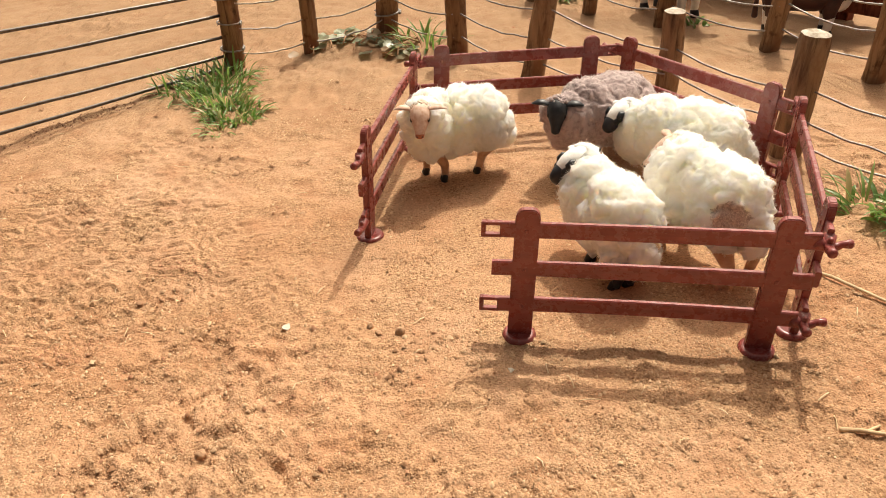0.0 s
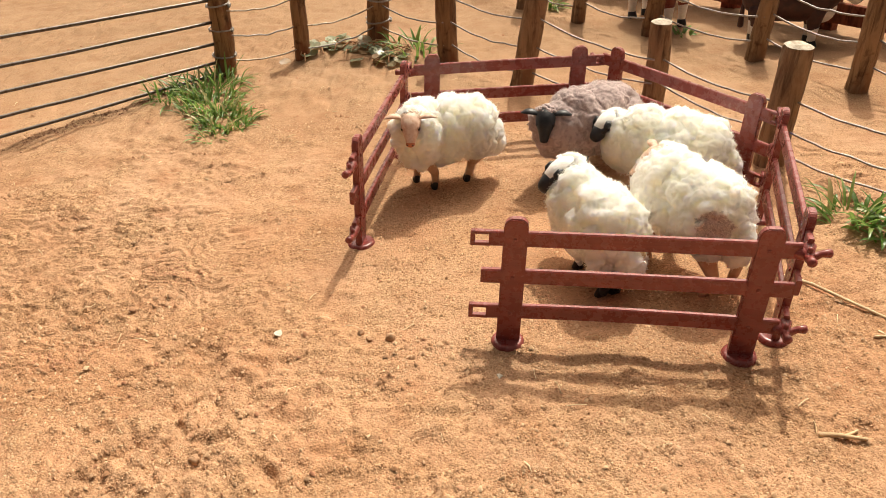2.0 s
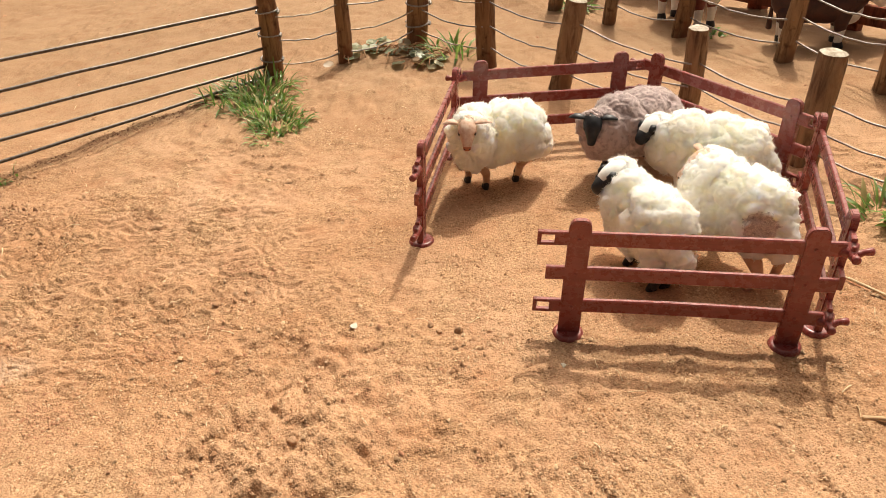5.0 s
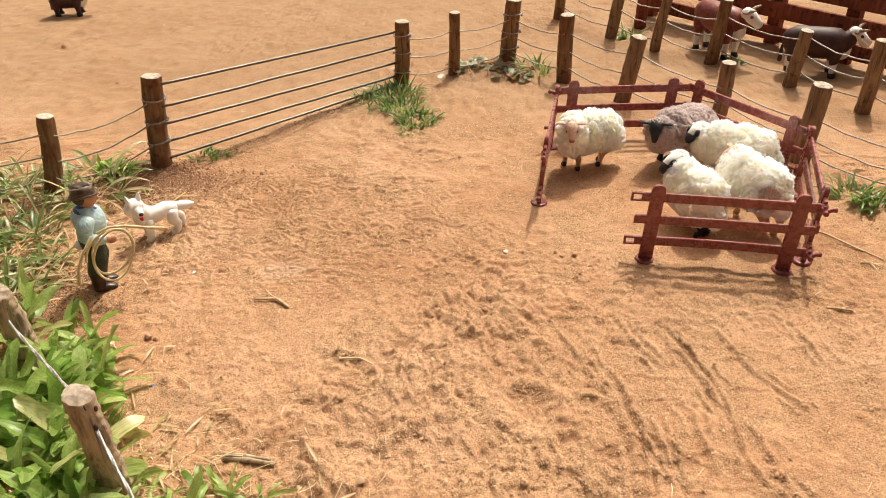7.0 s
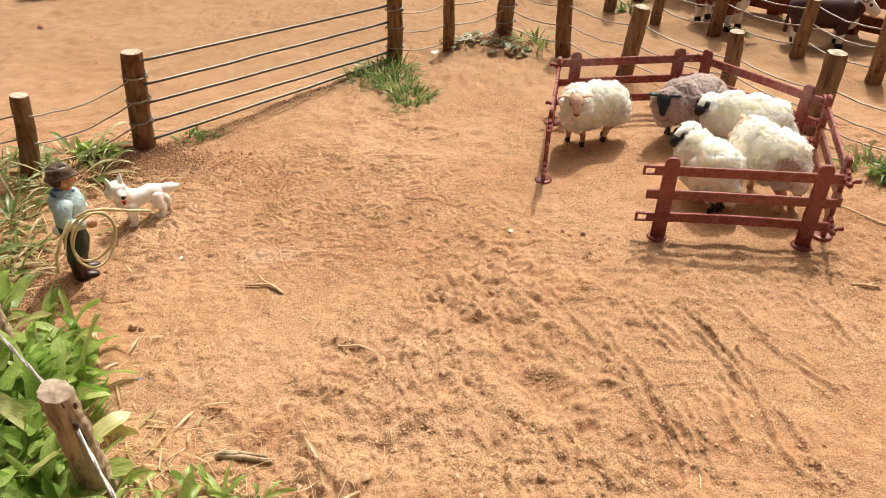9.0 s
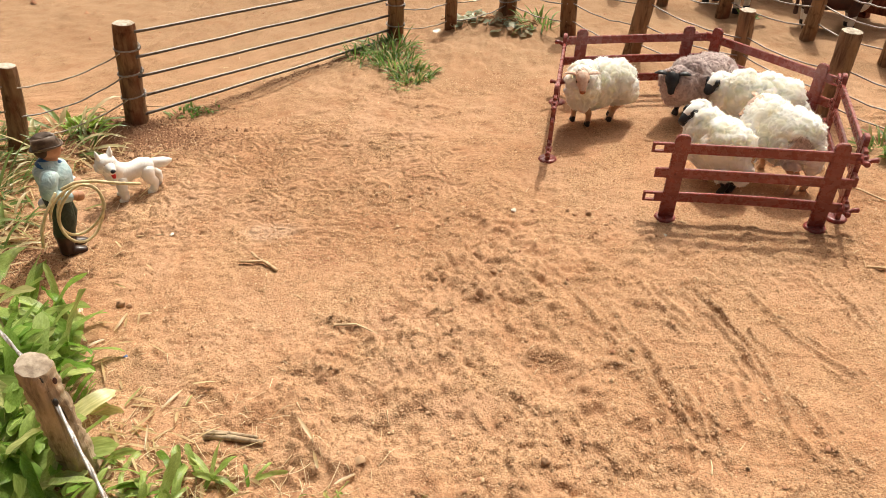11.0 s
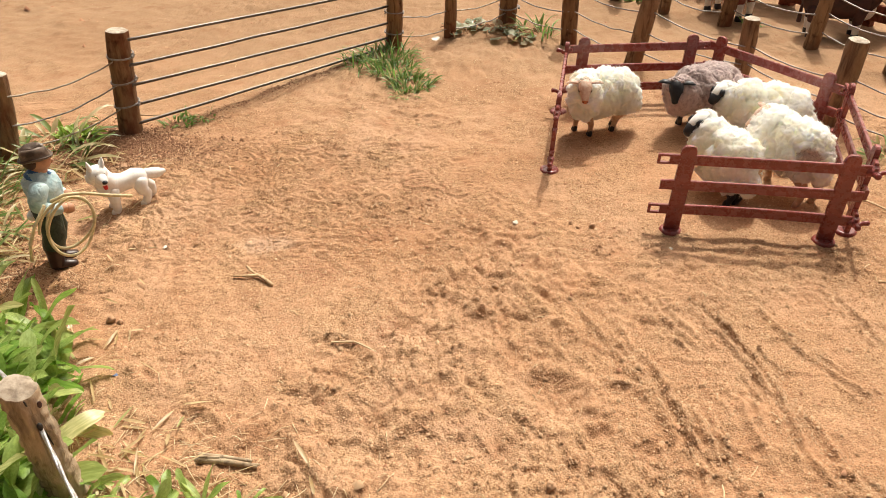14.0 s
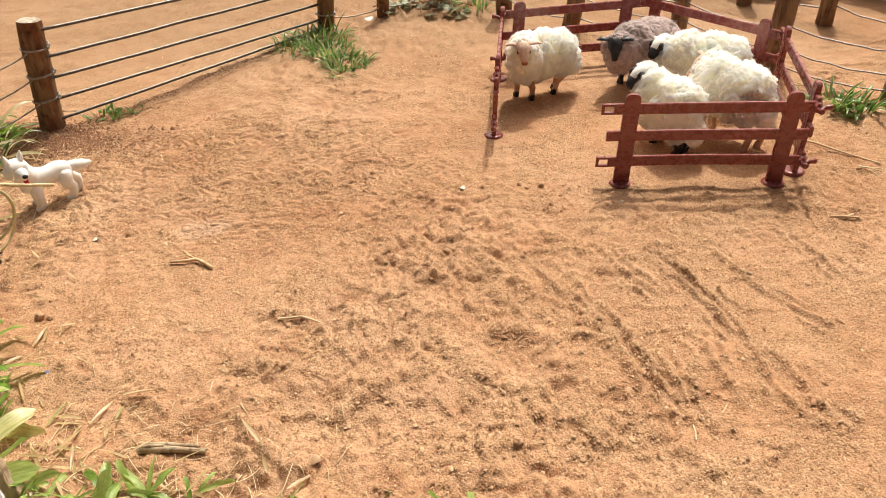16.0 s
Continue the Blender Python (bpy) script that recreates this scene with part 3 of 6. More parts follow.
def fence_post(base, top, radius, seed, label, bark=BARK, ties=(), tie_mat=WIRE, group="fence posts", rough=1.0, slant=0.0):
    z0 = gz(*base)
    ob = empty("fence_post", pose(base[0], base[1], z0), label, "fence post", group)
    rel = (top[0] - base[0], top[1] - base[1], top[2] - z0)
    post_mesh((0, 0, 0), rel, radius, seed, ob, bark, rough, slant)
    for z in ties:
        wire_tie(ob, (0, 0, 0), rel, radius, z, tie_mat)
    return ob


def strand(name, a, b, sag, radius, mat, label, category, group, wiggle=0.0007, seed=0, n=22, twist=False):
    a, b = Vector(a), Vector(b)
    bld = Build()
    for s in range(2 if twist else 1):
        pts = []
        for i in range(n + 1):
            k = i / n
            p = a.lerp(b, k)
            p.z -= sag * 4 * k * (1 - k)
            p += Vector((noise.noise(Vector((k * 5, seed, 0))), noise.noise(Vector((k * 5, seed, 9))), noise.noise(Vector((k * 6, seed, 4))))) * wiggle * math.sin(k * math.pi)
            if twist:
                w = k * 14 + s * math.pi
                p += Vector((0, math.cos(w), math.sin(w))) * radius * 0.9
            pts.append(p)
        bld.tube(pts, radius, seg=8)
    ob = bld.object(name, mat)
    return tagged(ob, label, category, group)


# base x, y; top x, y, z; radius
ROW = [
    ((-0.453, 0.313), (-0.443, 0.319, 0.072), 0.0072, "slim bark-covered stick post in the grass", BARK, ()),
    ((-0.378, 0.368), (-0.371, 0.372, 0.086), 0.0088, "stout bark-covered gate post with wire ties", BARK, (0.064, 0.045, 0.025)),
    ((-0.177, 0.574), (-0.173, 0.575, 0.071), 0.0080, "bark-covered gate post beside a grass tuft", BARK, (0.054, 0.035, 0.015)),
    ((-0.119, 0.606), (-0.117, 0.607, 0.071), 0.0062, "thin reddish stick post among weeds", BARK, ()),
    ((-0.057, 0.634), (-0.051, 0.634, 0.077), 0.0092, "thick dark stick post at the fence corner", BARK, (0.055, 0.036, 0.018)),
    ((0.005, 0.580), (0.004, 0.580, 0.075), 0.0080, "bark-covered stick post with a sawn top", BARK, ()),
    ((0.059, 0.520), (0.070, 0.518, 0.070), 0.0082, "leaning stick post behind the toy pen", BARK_TAN, ()),
    ((0.141, 0.457), (0.143, 0.456, 0.065), 0.0072, "short stick post behind the toy pen", BARK_TAN, ()),
    ((0.195, 0.380), (0.199, 0.379, 0.072), 0.0084, "rough-barked stick post beside the toy pen", BARK_TAN, ()),
    ((0.262, 0.315), (0.268, 0.311, 0.070), 0.0085, "rough-barked stick post with taut wires", BARK_TAN, ()),
]
for i, (b, t, r, label, bark, ties) in enumerate(ROW):
    fence_post(b, t, r, i + 1, label, bark, ties, WIRE, "outer fence posts")

WIRE_Z = [
    (0.057, 0.034, 0.016), (0.064, 0.045, 0.025), (0.054, 0.035, 0.015), (0.052, 0.030, 0.011), (0.056, 0.037, 0.019),
    (0.056, 0.036, 0.018), (0.054, 0.034, 0.015), (0.042, 0.026, 0.012), (0.042, 0.024, 0.010), (0.040, 0.022, 0.010),
]


def on_post(row, z, side=0.0):
    b, t, r = row[0], row[1], row[2]
    k = z / t[2]
    return Vector((b[0] + (t[0] - b[0]) * k + side * r, b[1] + (t[1] - b[1]) * k - 0.75 * r, z))


for i in range(len(ROW) - 1):
    if i == 1:
        continue
    for j in range(3):
        strand("fence_wire", on_post(ROW[i], WIRE_Z[i][j], 0.4), on_post(ROW[i + 1], WIRE_Z[i + 1][j], -0.4), 0.004 if i != 0 else 0.006, 0.00066,
               (WIRE_RUST, WIRE)[(i + j) % 2 if i < 5 else 1], "thin slack wire strung between stick posts", "wire", "outer fence wires", 0.0012, i * 3 + j)
for j, z in enumerate((0.058, 0.039, 0.018)):
    strand("fence_wire", (-0.62, 0.245, z + 0.004), on_post(ROW[0], z, -0.4), 0.005, 0.00078, WIRE_RUST, "thin slack wire strung to a stick post", "wire", "outer fence wires", 0.0012, 60 + j)

# five dark rods close the gap between the two gate posts
for j, (za, zb) in enumerate(((0.079, 0.061), (0.059, 0.044), (0.043, 0.027), (0.0265, 0.012), (0.0105, 0.003))):
    a, b = on_post(ROW[1], za, 0.75), on_post(ROW[2], max(zb, 0.002), -0.5)
    a.y, b.y = a.y + 0.6 * ROW[1][2], b.y + 0.4 * ROW[2][2]
    strand("fence_rod", a, b, 0.0003, 0.0013, ROD, "dark blue-black rod between the gate posts", "rod", "gate rods", 0.0006, 80 + j)

# near fence with pale double wire
NEAR = [((-0.363, 0.093), (-0.366, 0.091, 0.061), 0.0074), ((-0.276, 0.005), (-0.278, 0.003, 0.066), 0.0070)]
for i, (b, t, r) in enumerate(NEAR):
    post = fence_post(b, t, r, 40 + i, "weathered grey stick post with a cracked sawn top", BARK_GREY, (), WIRE, "near fence posts", 2.0, 0.35)
    if i:
        # a solid dark bead stands for the shaded inside of the wire hole
        bored = Build()
        bored.egg((0.0046, -0.0071, 0.0490), (0.0013, 0.0011, 0.0019), turn3(0, 0, -55), n=12, m=8)
        bored.object("wire_hole", HOOF, post)
        knot = Build()
        knot.egg((0.0060, -0.0044, 0.0585), (0.0005, 0.0010, 0.0017), turn3(0, 0, -30), n=12, m=8)
        knot.object("knot", COW_DARK, post)
        # thin dark slivers stand for the shade within splits in the bark
        for k, (ax, az) in enumerate(((-62, 0.0585), (-75, 0.0540), (-40, 0.0420))):
            crack = Build()
            w = radians(ax)
            x, y = math.cos(w) * r * 0.96, math.sin(w) * r * 0.96
            crack.tube([(x - 0.001, y - 0.001, az + 0.004), (x - 0.0006, y - 0.0008, az), (x, y - 0.0003, az - 0.006)], [0.0003, 0.0005, 0.0002], seg=6)
            crack.object("crack", HOOF, post)
strand("fence_wire", (-0.3640, 0.0880, 0.0440), (-0.2815, 0.0065, 0.0610), 0.001, 0.0006, WIRE_WHITE, "pale twisted double wire on the near posts", "wire", "near fence wires", 0.0006, 91, 40, True)
strand("fence_wire", (-0.2715, -0.0020, 0.0480), (-0.2150, -0.0700, 0.0480), 0.002, 0.0006, WIRE_WHITE, "pale twisted double wire on the near posts", "wire", "near fence wires", 0.0006, 92, 40, True)
strand("fence_wire", (-0.6010, 0.2665, 0.0480), (-0.3660, 0.0920, 0.0460), 0.004, 0.0006, WIRE_WHITE, "pale twisted double wire on the near posts", "wire", "near fence wires", 0.0006, 93, 40, True)

# second stick fence behind
BACK = [
    ((0.019, 0.821), (0.021, 0.821, 0.079), 0.0066),
    ((0.078, 0.734), (0.087, 0.732, 0.082), 0.0070),
    ((0.124, 0.682), (0.134, 0.680, 0.077), 0.0060),
    ((0.180, 0.637), (0.187, 0.636, 0.074), 0.0072),
    ((0.246, 0.563), (0.251, 0.560, 0.062), 0.0070),
    ((0.295, 0.492), (0.297, 0.492, 0.073), 0.0074),
    ((0.352, 0.423), (0.358, 0.418, 0.074), 0.0095),
]
for i, (b, t, r) in enumerate(BACK):
    fence_post(b, t, r, 60 + i, "stick post of the fence before the cattle yard", BARK_TAN if i % 3 else BARK, (), WIRE, "back fence posts")
for i in range(len(BACK) - 1):
    for j, z in enumerate((0.056, 0.038, 0.019)):
        strand("fence_wire", on_post(BACK[i], z, 0.4), on_post(BACK[i + 1], z - 0.002, -0.4), 0.005, 0.00075, WIRE, "pale slack wire of the back fence", "wire", "back fence wires", 0.0012, 120 + i * 3 + j)


# ---------------------------------------------------------------- red wooden cattle yard
def corral():
    a, b = Vector((0.1419, 0.8481, 0)), Vector((0.4617, 0.4977, 0))
    ob = empty("wooden_corral_fence", Matrix.Identity(4), "dark red-stained wooden corral fence with broad planks", "fence")
    d = (b - a).normalized()
    turn = math.atan2(d.y, d.x)
    length = (b - a).length
    for k in range(6):
        p = a + d * (length * (0.02 + k * 0.192))
        bm = box_bm(0.015, 0.014, 0.105, 0.0014, (0, 0, 0.050))
        bmesh.ops.transform(bm, matrix=Matrix.Translation(p) @ Matrix.Rotation(turn, 4, "Z"), verts=bm.verts)
        part("post", bm, REDWOOD, ob)
    for z, w in ((0.017, 0.017), (0.045, 0.019), (0.074, 0.020)):
        bm = box_bm(length, 0.006, w, 0.001)
        c = a.lerp(b, 0.5) + Vector((d.y, -d.x, 0)) * 0.010
        bmesh.ops.transform(bm, matrix=Matrix.Translation((c.x, c.y, z)) @ Matrix.Rotation(turn, 4, "Z"), verts=bm.verts)
        part("rail", bm, REDWOOD, ob)


corral()
fence_post((0.123, 0.779), (0.126, 0.778, 0.057), 0.0075, 77, "short dark stake beside the cattle yard", REDWOOD, (), WIRE, "stakes")


# ---------------------------------------------------------------- toy pen panels
def rail_bm(x0, x1, z, h, th, bow):
    """A rail along x, a little bowed."""
    bm = bmesh.new()
    n = 14
    sections = []
    for i in range(n + 1):
        x = x0 + (x1 - x0) * i / n
        k = (x - x0) / (x1 - x0)
        zz = z - bow * 4 * k * (1 - k)
        c = 0.0005
        prof = [(-th / 2 + c, -h / 2), (th / 2 - c, -h / 2), (th / 2, -h / 2 + c), (th / 2, h / 2 - c), (th / 2 - c, h / 2), (-th / 2 + c, h / 2), (-th / 2, h / 2 - c), (-th / 2, -h / 2 + c)]
        sections.append([bm.verts.new((x, py, zz + pz)) for py, pz in prof])
    for a, b in zip(sections, sections[1:]):
        for k in range(8):
            bm.faces.new((a[k], a[(k + 1) % 8], b[(k + 1) % 8], b[k]))
    bm.faces.new(list(reversed(sections[0])))
    bm.faces.new(sections[-1])
    return bm


def join_bm(bm, other):
    mesh = bpy.data.meshes.new("tmp")
    other.to_mesh(mesh)
    other.free()
    bm.from_mesh(mesh)
    bpy.data.meshes.remove(mesh)


def tube_bm(pts, radii, seg=10):
    b = Build()
    b.tube(pts, radii, seg=seg)
    bm = bmesh.new()
    vs = [bm.verts.new(p) for p in np.concatenate(b.v)]
    for f in b.f:
        bm.faces.new([vs[i] for i in f])
    return bm


def pen_panel(p0, p1, label, rake=(0.060, 0.0), sunk=0.0):
    """Three-rail toy hurdle; p0 is the foot at the slotted end, p1 at the hooked end."""
    a, b = Vector((*p0, 0)), Vector((*p1, 0))
    a.z, b.z = gz(*p0) - sunk, gz(*p1) - sunk
    d = b - a
    gap = d.length
    ob = empty("toy_fence_panel", Matrix.Translation(a) @ Matrix.Rotation(math.atan2(d.y, d.x), 4, "Z"), label, "toy fence", "toy pen panels")
    tall = 0.0612
    w = math.atan2(d.y, d.x)
    kx, ky = rake[0] * math.cos(w) + rake[1] * math.sin(w), rake[1] * math.cos(w) - rake[0] * math.sin(w)
    shear = Matrix(((1, 0, kx, 0), (0, 1, ky, 0), (0, 0, 1, 0), (0, 0, 0, 1)))
    for x in (0, gap):
        bm = bmesh.new()
        hw, th = 0.0048, 0.0016
        outline = [(-hw * 1.04, 0.001), (hw * 1.04, 0.001), (hw, tall - 0.0036), (hw * 0.86, tall - 0.0014), (hw * 0.50, tall), (-hw * 0.50, tall), (-hw * 0.86, tall - 0.0014), (-hw, tall - 0.0036)]
        front = [bm.verts.new((x + px, -th, pz)) for px, pz in outline]
        back = [bm.verts.new((x + px, th, pz)) for px, pz in outline]
        bm.faces.new(front)
        bm.faces.new(list(reversed(back)))
        for k in range(8):
            k2 = (k + 1) % 8
            bm.faces.new((front[k2], front[k], back[k], back[k2]))
        bmesh.ops.recalc_face_normals(bm, faces=bm.faces)
        bmesh.ops.bevel(bm, geom=bm.edges[:], offset=0.00045, segments=2, affect="EDGES")
        bmesh.ops.transform(bm, matrix=shear, verts=bm.verts)
        part("post", bm, PLASTIC, ob, smooth=False)
        bm = bmesh.new()
        prof = [(0.0, 0.0022), (0.0048, 0.0019), (0.0058, 0.0021), (0.0068, 0.0014), (0.0072, 0.0004), (0.0071, -0.0010)]
        rings = []
        for r, z in prof[1:]:
            rings.append([bm.verts.new((x + r * math.cos(2 * math.pi * k / 28), r * math.sin(2 * math.pi * k / 28), z)) for k in range(28)])
        top = bm.verts.new((x, 0, prof[0][1]))
        for k in range(28):
            k2 = (k + 1) % 28
            bm.faces.new((top, rings[0][k], rings[0][k2]))
            for r0, r1 in zip(rings, rings[1:]):
                bm.faces.new((r0[k], r1[k], r1[k2], r0[k2]))
        part("foot_disc", bm, PLASTIC, ob)
    h, th = 0.0068, 0.0024
    for z, end_a, end_b, bow in ((0.0160, 0.0165, 0.0115, -0.0012), (0.0338, 0.0130, 0.0130, -0.0004), (0.0517, 0.0170, 0.0115, -0.0002)):
        bm = rail_bm(-end_a + 0.0065 if z != 0.0338 else -end_a, gap + end_b, z, h, th, bow)
        for x in (0, gap):
            join_bm(bm, box_bm(0.0016, th + 0.0016, 0.0016, 0.0003, (x, 0, z), 1))
        bmesh.ops.transform(bm, matrix=shear, verts=bm.verts)
        rail = part("rail", bm, PLASTIC, ob, smooth=False)
        if z != 0.0338:
            x, e = -end_a, gap + end_b
            loop = bmesh.new()
            for sx, sz, cx, cz in ((0.0075, 0.0015, x + 0.0036, z + h / 2 - 0.00075), (0.0075, 0.0015, x + 0.0036, z - h / 2 + 0.00075), (0.0018, h, x, z)):
                join_bm(loop, box_bm(sx, th, sz, 0.0003, (cx, 0, cz), 1))
            hook = tube_bm([(e - 0.001, 0, z - 0.0006), (e + 0.0025, 0, z - 0.0022), (e + 0.0058, 0, z - 0.0022), (e + 0.0075, 0, z - 0.0010), (e + 0.0105, 0, z - 0.0006)], [0.0028, 0.0020, 0.0017, 0.0014, 0.0019])
            join_bm(hook, tube_bm([(e + 0.0028, 0, z - 0.002), (e + 0.0030, 0, z + 0.0010)], [0.0012, 0.0011], 8))
            for kind, piece in (("slotted_loop", loop), ("hook", hook)):
                bmesh.ops.transform(piece, matrix=shear, verts=piece.verts)
                part(kind, piece, PLASTIC, rail, smooth=kind == "hook")
    return ob


pen_panel((0.0309, 0.2212), (0.1251, 0.2078), "brown-red plastic toy fence panel at the pen's front")
pen_panel((0.1680, 0.3163), (0.1425, 0.2180), "brown-red plastic toy fence panel at the pen's side")
pen_panel((0.1640, 0.3430), (0.1070, 0.4255), "brown-red plastic toy fence panel closing the pen's far corner", sunk=0.002)
pen_panel((0.0850, 0.4330), (-0.0065, 0.4275), "brown-red plastic toy fence panel along the pen's back", sunk=0.0032)
pen_panel((-0.0230, 0.4120), (-0.0404, 0.3055), "brown-red plastic toy fence panel at the pen's open side")


# ---------------------------------------------------------------- toy animals
def wool_coat(blobs, seed, clump, rise, hairs, hair_len, fine=0.45):
    """One closed coat over several ellipsoids (place, radii, turn): curls of the given size on it, and loose fibres."""
    rng = np.random.RandomState(seed)
    b = Build()
    for at, radii, turn in blobs:
        b.egg(tuple(at), radii, turn, n=28, m=18)
    raw = b.object("coat", WOOL)
    mod = raw.modifiers.new("join", "REMESH")
    mod.mode, mod.voxel_size = "VOXEL", 0.00066
    mod = raw.modifiers.new("soften", "SMOOTH")
    mod.factor, mod.iterations = 0.5, 14
    mesh = bpy.data.meshes.new_from_object(raw.evaluated_get(bpy.context.evaluated_depsgraph_get()))
    old = raw.data
    bpy.data.objects.remove(raw)
    bpy.data.meshes.remove(old)
    n = len(mesh.vertices)
    p, nrm = np.empty(n * 3), np.empty(n * 3)
    mesh.vertices.foreach_get("co", p)
    mesh.vertex_normals.foreach_get("vector", nrm)
    p, nrm = p.reshape(-1, 3), nrm.reshape(-1, 3)
    faces = [tuple(f.vertices) for f in mesh.polygons]
    bpy.data.meshes.remove(mesh)

    def curls(size):
        count = max(12, int(n * 0.00066 ** 2 / (size * size * 0.8)))
        tree = kdtree.KDTree(count)
        grow = rng.uniform(0.8, 1.25, count)
        for i, k in enumerate(rng.choice(n, count, replace=False)):
            tree.insert(Vector(p[k]), i)
        tree.balance()
        out = np.empty(n)
        wob = p + 0.22 * size * np.stack([np.sin(p[:, (a + 1) % 3] * 5.0 / size + a) for a in range(3)], 1)
        for i in range(n):
            _, k, d = tree.find(Vector(wob[i]))
            out[i] = max(0.0, 1 - (d / (size * 0.95 * grow[k])) ** 2) ** 0.65 * grow[k]
        return out

    lift = rise * (curls(clump) - 0.6) + rise * fine * (curls(clump * 0.45) - 0.5)
    lift = lift + rise * 0.25 * np.array([noise.noise(Vector(q) * 260 + Vector((seed, 0, 0))) for q in p])
    quads = np.array([f[:4] for f in faces if len(f) == 4])
    ea, eb = quads.ravel(), np.roll(quads, 1, axis=1).ravel()
    deg = np.bincount(ea, minlength=n) + 1e-9
    for _ in range(1):
        lift = 0.5 * lift + 0.5 * np.bincount(ea, lift[eb], n) / deg
    p = p + nrm * lift[:, None]
    pick = rng.randint(0, n, hairs)
    s = rng.normal(size=(hairs, 3))
    m = nrm[pick]
    tang = np.cross(m, s)
    tang /= np.linalg.norm(tang, axis=1)[:, None] + 1e-9
    side = np.cross(tang, m) * rng.uniform(0.00004, 0.00009, (hairs, 1))
    ln = hair_len * rng.uniform(0.4, 1.3, (hairs, 1))
    q0 = p[pick] - m * 0.0003
    q1 = q0 + m * ln * 0.36 + tang * ln * 0.30
    q2 = q1 + m * ln * rng.uniform(-0.2, 0.3, (hairs, 1)) + tang * ln * rng.uniform(0.0, 0.4, (hairs, 1)) + s * ln * 0.14
    hv = np.stack([q0 - side, q0 + side, q1 - side, q1 + side, q2], 1).reshape(-1, 3)
    hf = []
    for k in range(0, hairs * 5, 5):
        hf += [(k, k + 1, k + 3, k + 2), (k + 2, k + 3, k + 4)]
    return p, faces, hv, hf, np.repeat(m, 5, axis=0)


def toy_sheep(at, heading, label, wool, fibre, style, length, width, tall, head, face_yaw, face_pitch, seed, size=0.86, leg_mat=3, hoof=4, clump=0.0064, rise=0.0041, red=None, tan=None, bald=None, hang=1.0, legs=None, leg_share=0.34):
    """One plain figure. Slots: 0 wool, 1 face, 2 black, 3 leg, 4 hoof, 5 red dye, 6 bald cloth, 7 white, 8 nose, 9 fibres, 10 tan, 11 topknot.
    The head's place and the dyed spots are given in the yard."""
    b = Build()
    legl = tall * leg_share
    body_h = (tall - legl * 0.72) / 2
    cz = tall - body_h
    home = pose(at[0], at[1], gz(*at), 0, 0, heading)
    back = home.inverted()
    hp = back @ Vector(head)
    yaw = turn3(0, 0, face_yaw - heading)
    rot = yaw @ turn3(0, -face_pitch, 0)
    k = size

    def h(x, y, z):
        short = 0.80 if x > 0 and style in ("pink", "black") else 1.0
        return tuple(hp + rot @ (Vector((x * short, y, z)) * k))

    def hr(*r):
        return [q * k for q in r]

    L, W = length, width
    s0 = Vector((L * 0.25, 0, cz + body_h * 0.04))
    flat = Vector((yaw @ Vector((1, 0, 0))).xy.to_3d())
    blobs = [
        ((-L * 0.06, 0, cz), (L * 0.40, W * 0.48, body_h * 0.93), None),
        ((-L * 0.24, 0, cz - body_h * 0.05), (L * 0.23, W * 0.50, body_h * 0.90), None),
        ((L * 0.05, 0, cz - body_h * 0.12), (L * 0.26, W * 0.47, body_h * 0.92), None),
        (s0, (L * 0.23, W * 0.46, body_h * 0.93), None),
        (s0.lerp(hp, 0.40) - Vector((0, 0, 0.004)), (W * 0.36, W * 0.36, body_h * 0.74), yaw),
        (s0.lerp(hp, 0.68) - flat * 0.003 * k - Vector((0, 0, 0.0065 * hang)), (0.0095 * k, 0.0120 * k, 0.0145 * k * hang), yaw),
        (hp - flat * 0.0062 * k - Vector((0, 0, 0.0024)), (0.0066 * k, 0.0096 * k, 0.0086 * k), yaw),
        ((-L * 0.45, 0, cz - body_h * 0.35), (0.0052, 0.0060, 0.0115), turn3(0, 10, 0)),
    ]
    for i, y in enumerate((0.24, -0.24)):
        blobs.append(((-L * 0.29, W * y, legl * 1.25), (0.0072, 0.0060, 0.0080), None))
        blobs.append(((L * 0.27, W * y, legl * 1.30), (0.0058, 0.0050, 0.0070), None))
    p, faces, hv, hf, hn = wool_coat(blobs, seed, clump, rise, 16000, 0.0026)
    mats = np.zeros(len(faces), int)
    centre = np.array([p[list(f)].mean(0) for f in faces])
    ragged = np.array([noise.noise(Vector(c) * 420) for c in centre])
    for spot, radius, slot in ((red, 0.0024, 5), (tan, 0.0044, 10), (bald, 0.0078, 6)):
        if spot:
            q = np.array(back @ Vector(spot))
            q = p[np.argmin(((p - q) ** 2).sum(1))]
            d = np.sqrt((((centre - q) / ((0.75, 0.75, 1.5) if slot == 10 else (1, 1, 1))) ** 2).sum(1))
            mats[d * (1 + 0.35 * ragged) < radius] = slot
            if slot == 6:
                dv = np.sqrt(((p - q) ** 2).sum(1))
                keep = np.clip((radius * 1.1 - dv) / (radius * 0.5), 0, 1)[:, None]
                p = p * (1 - 0.045 * keep) + np.array((0, 0, cz)) * 0.045 * keep
            if slot:
                root = hv[::5]
                bare = np.sqrt(((root - q) ** 2).sum(1)) < radius
                hf = [f for i, f in enumerate(hf) if not bare[i // 2]]
    b.add(p, faces, [int(v) for v in mats])
    first_hair = b.n
    b.add(hv, hf, 9)
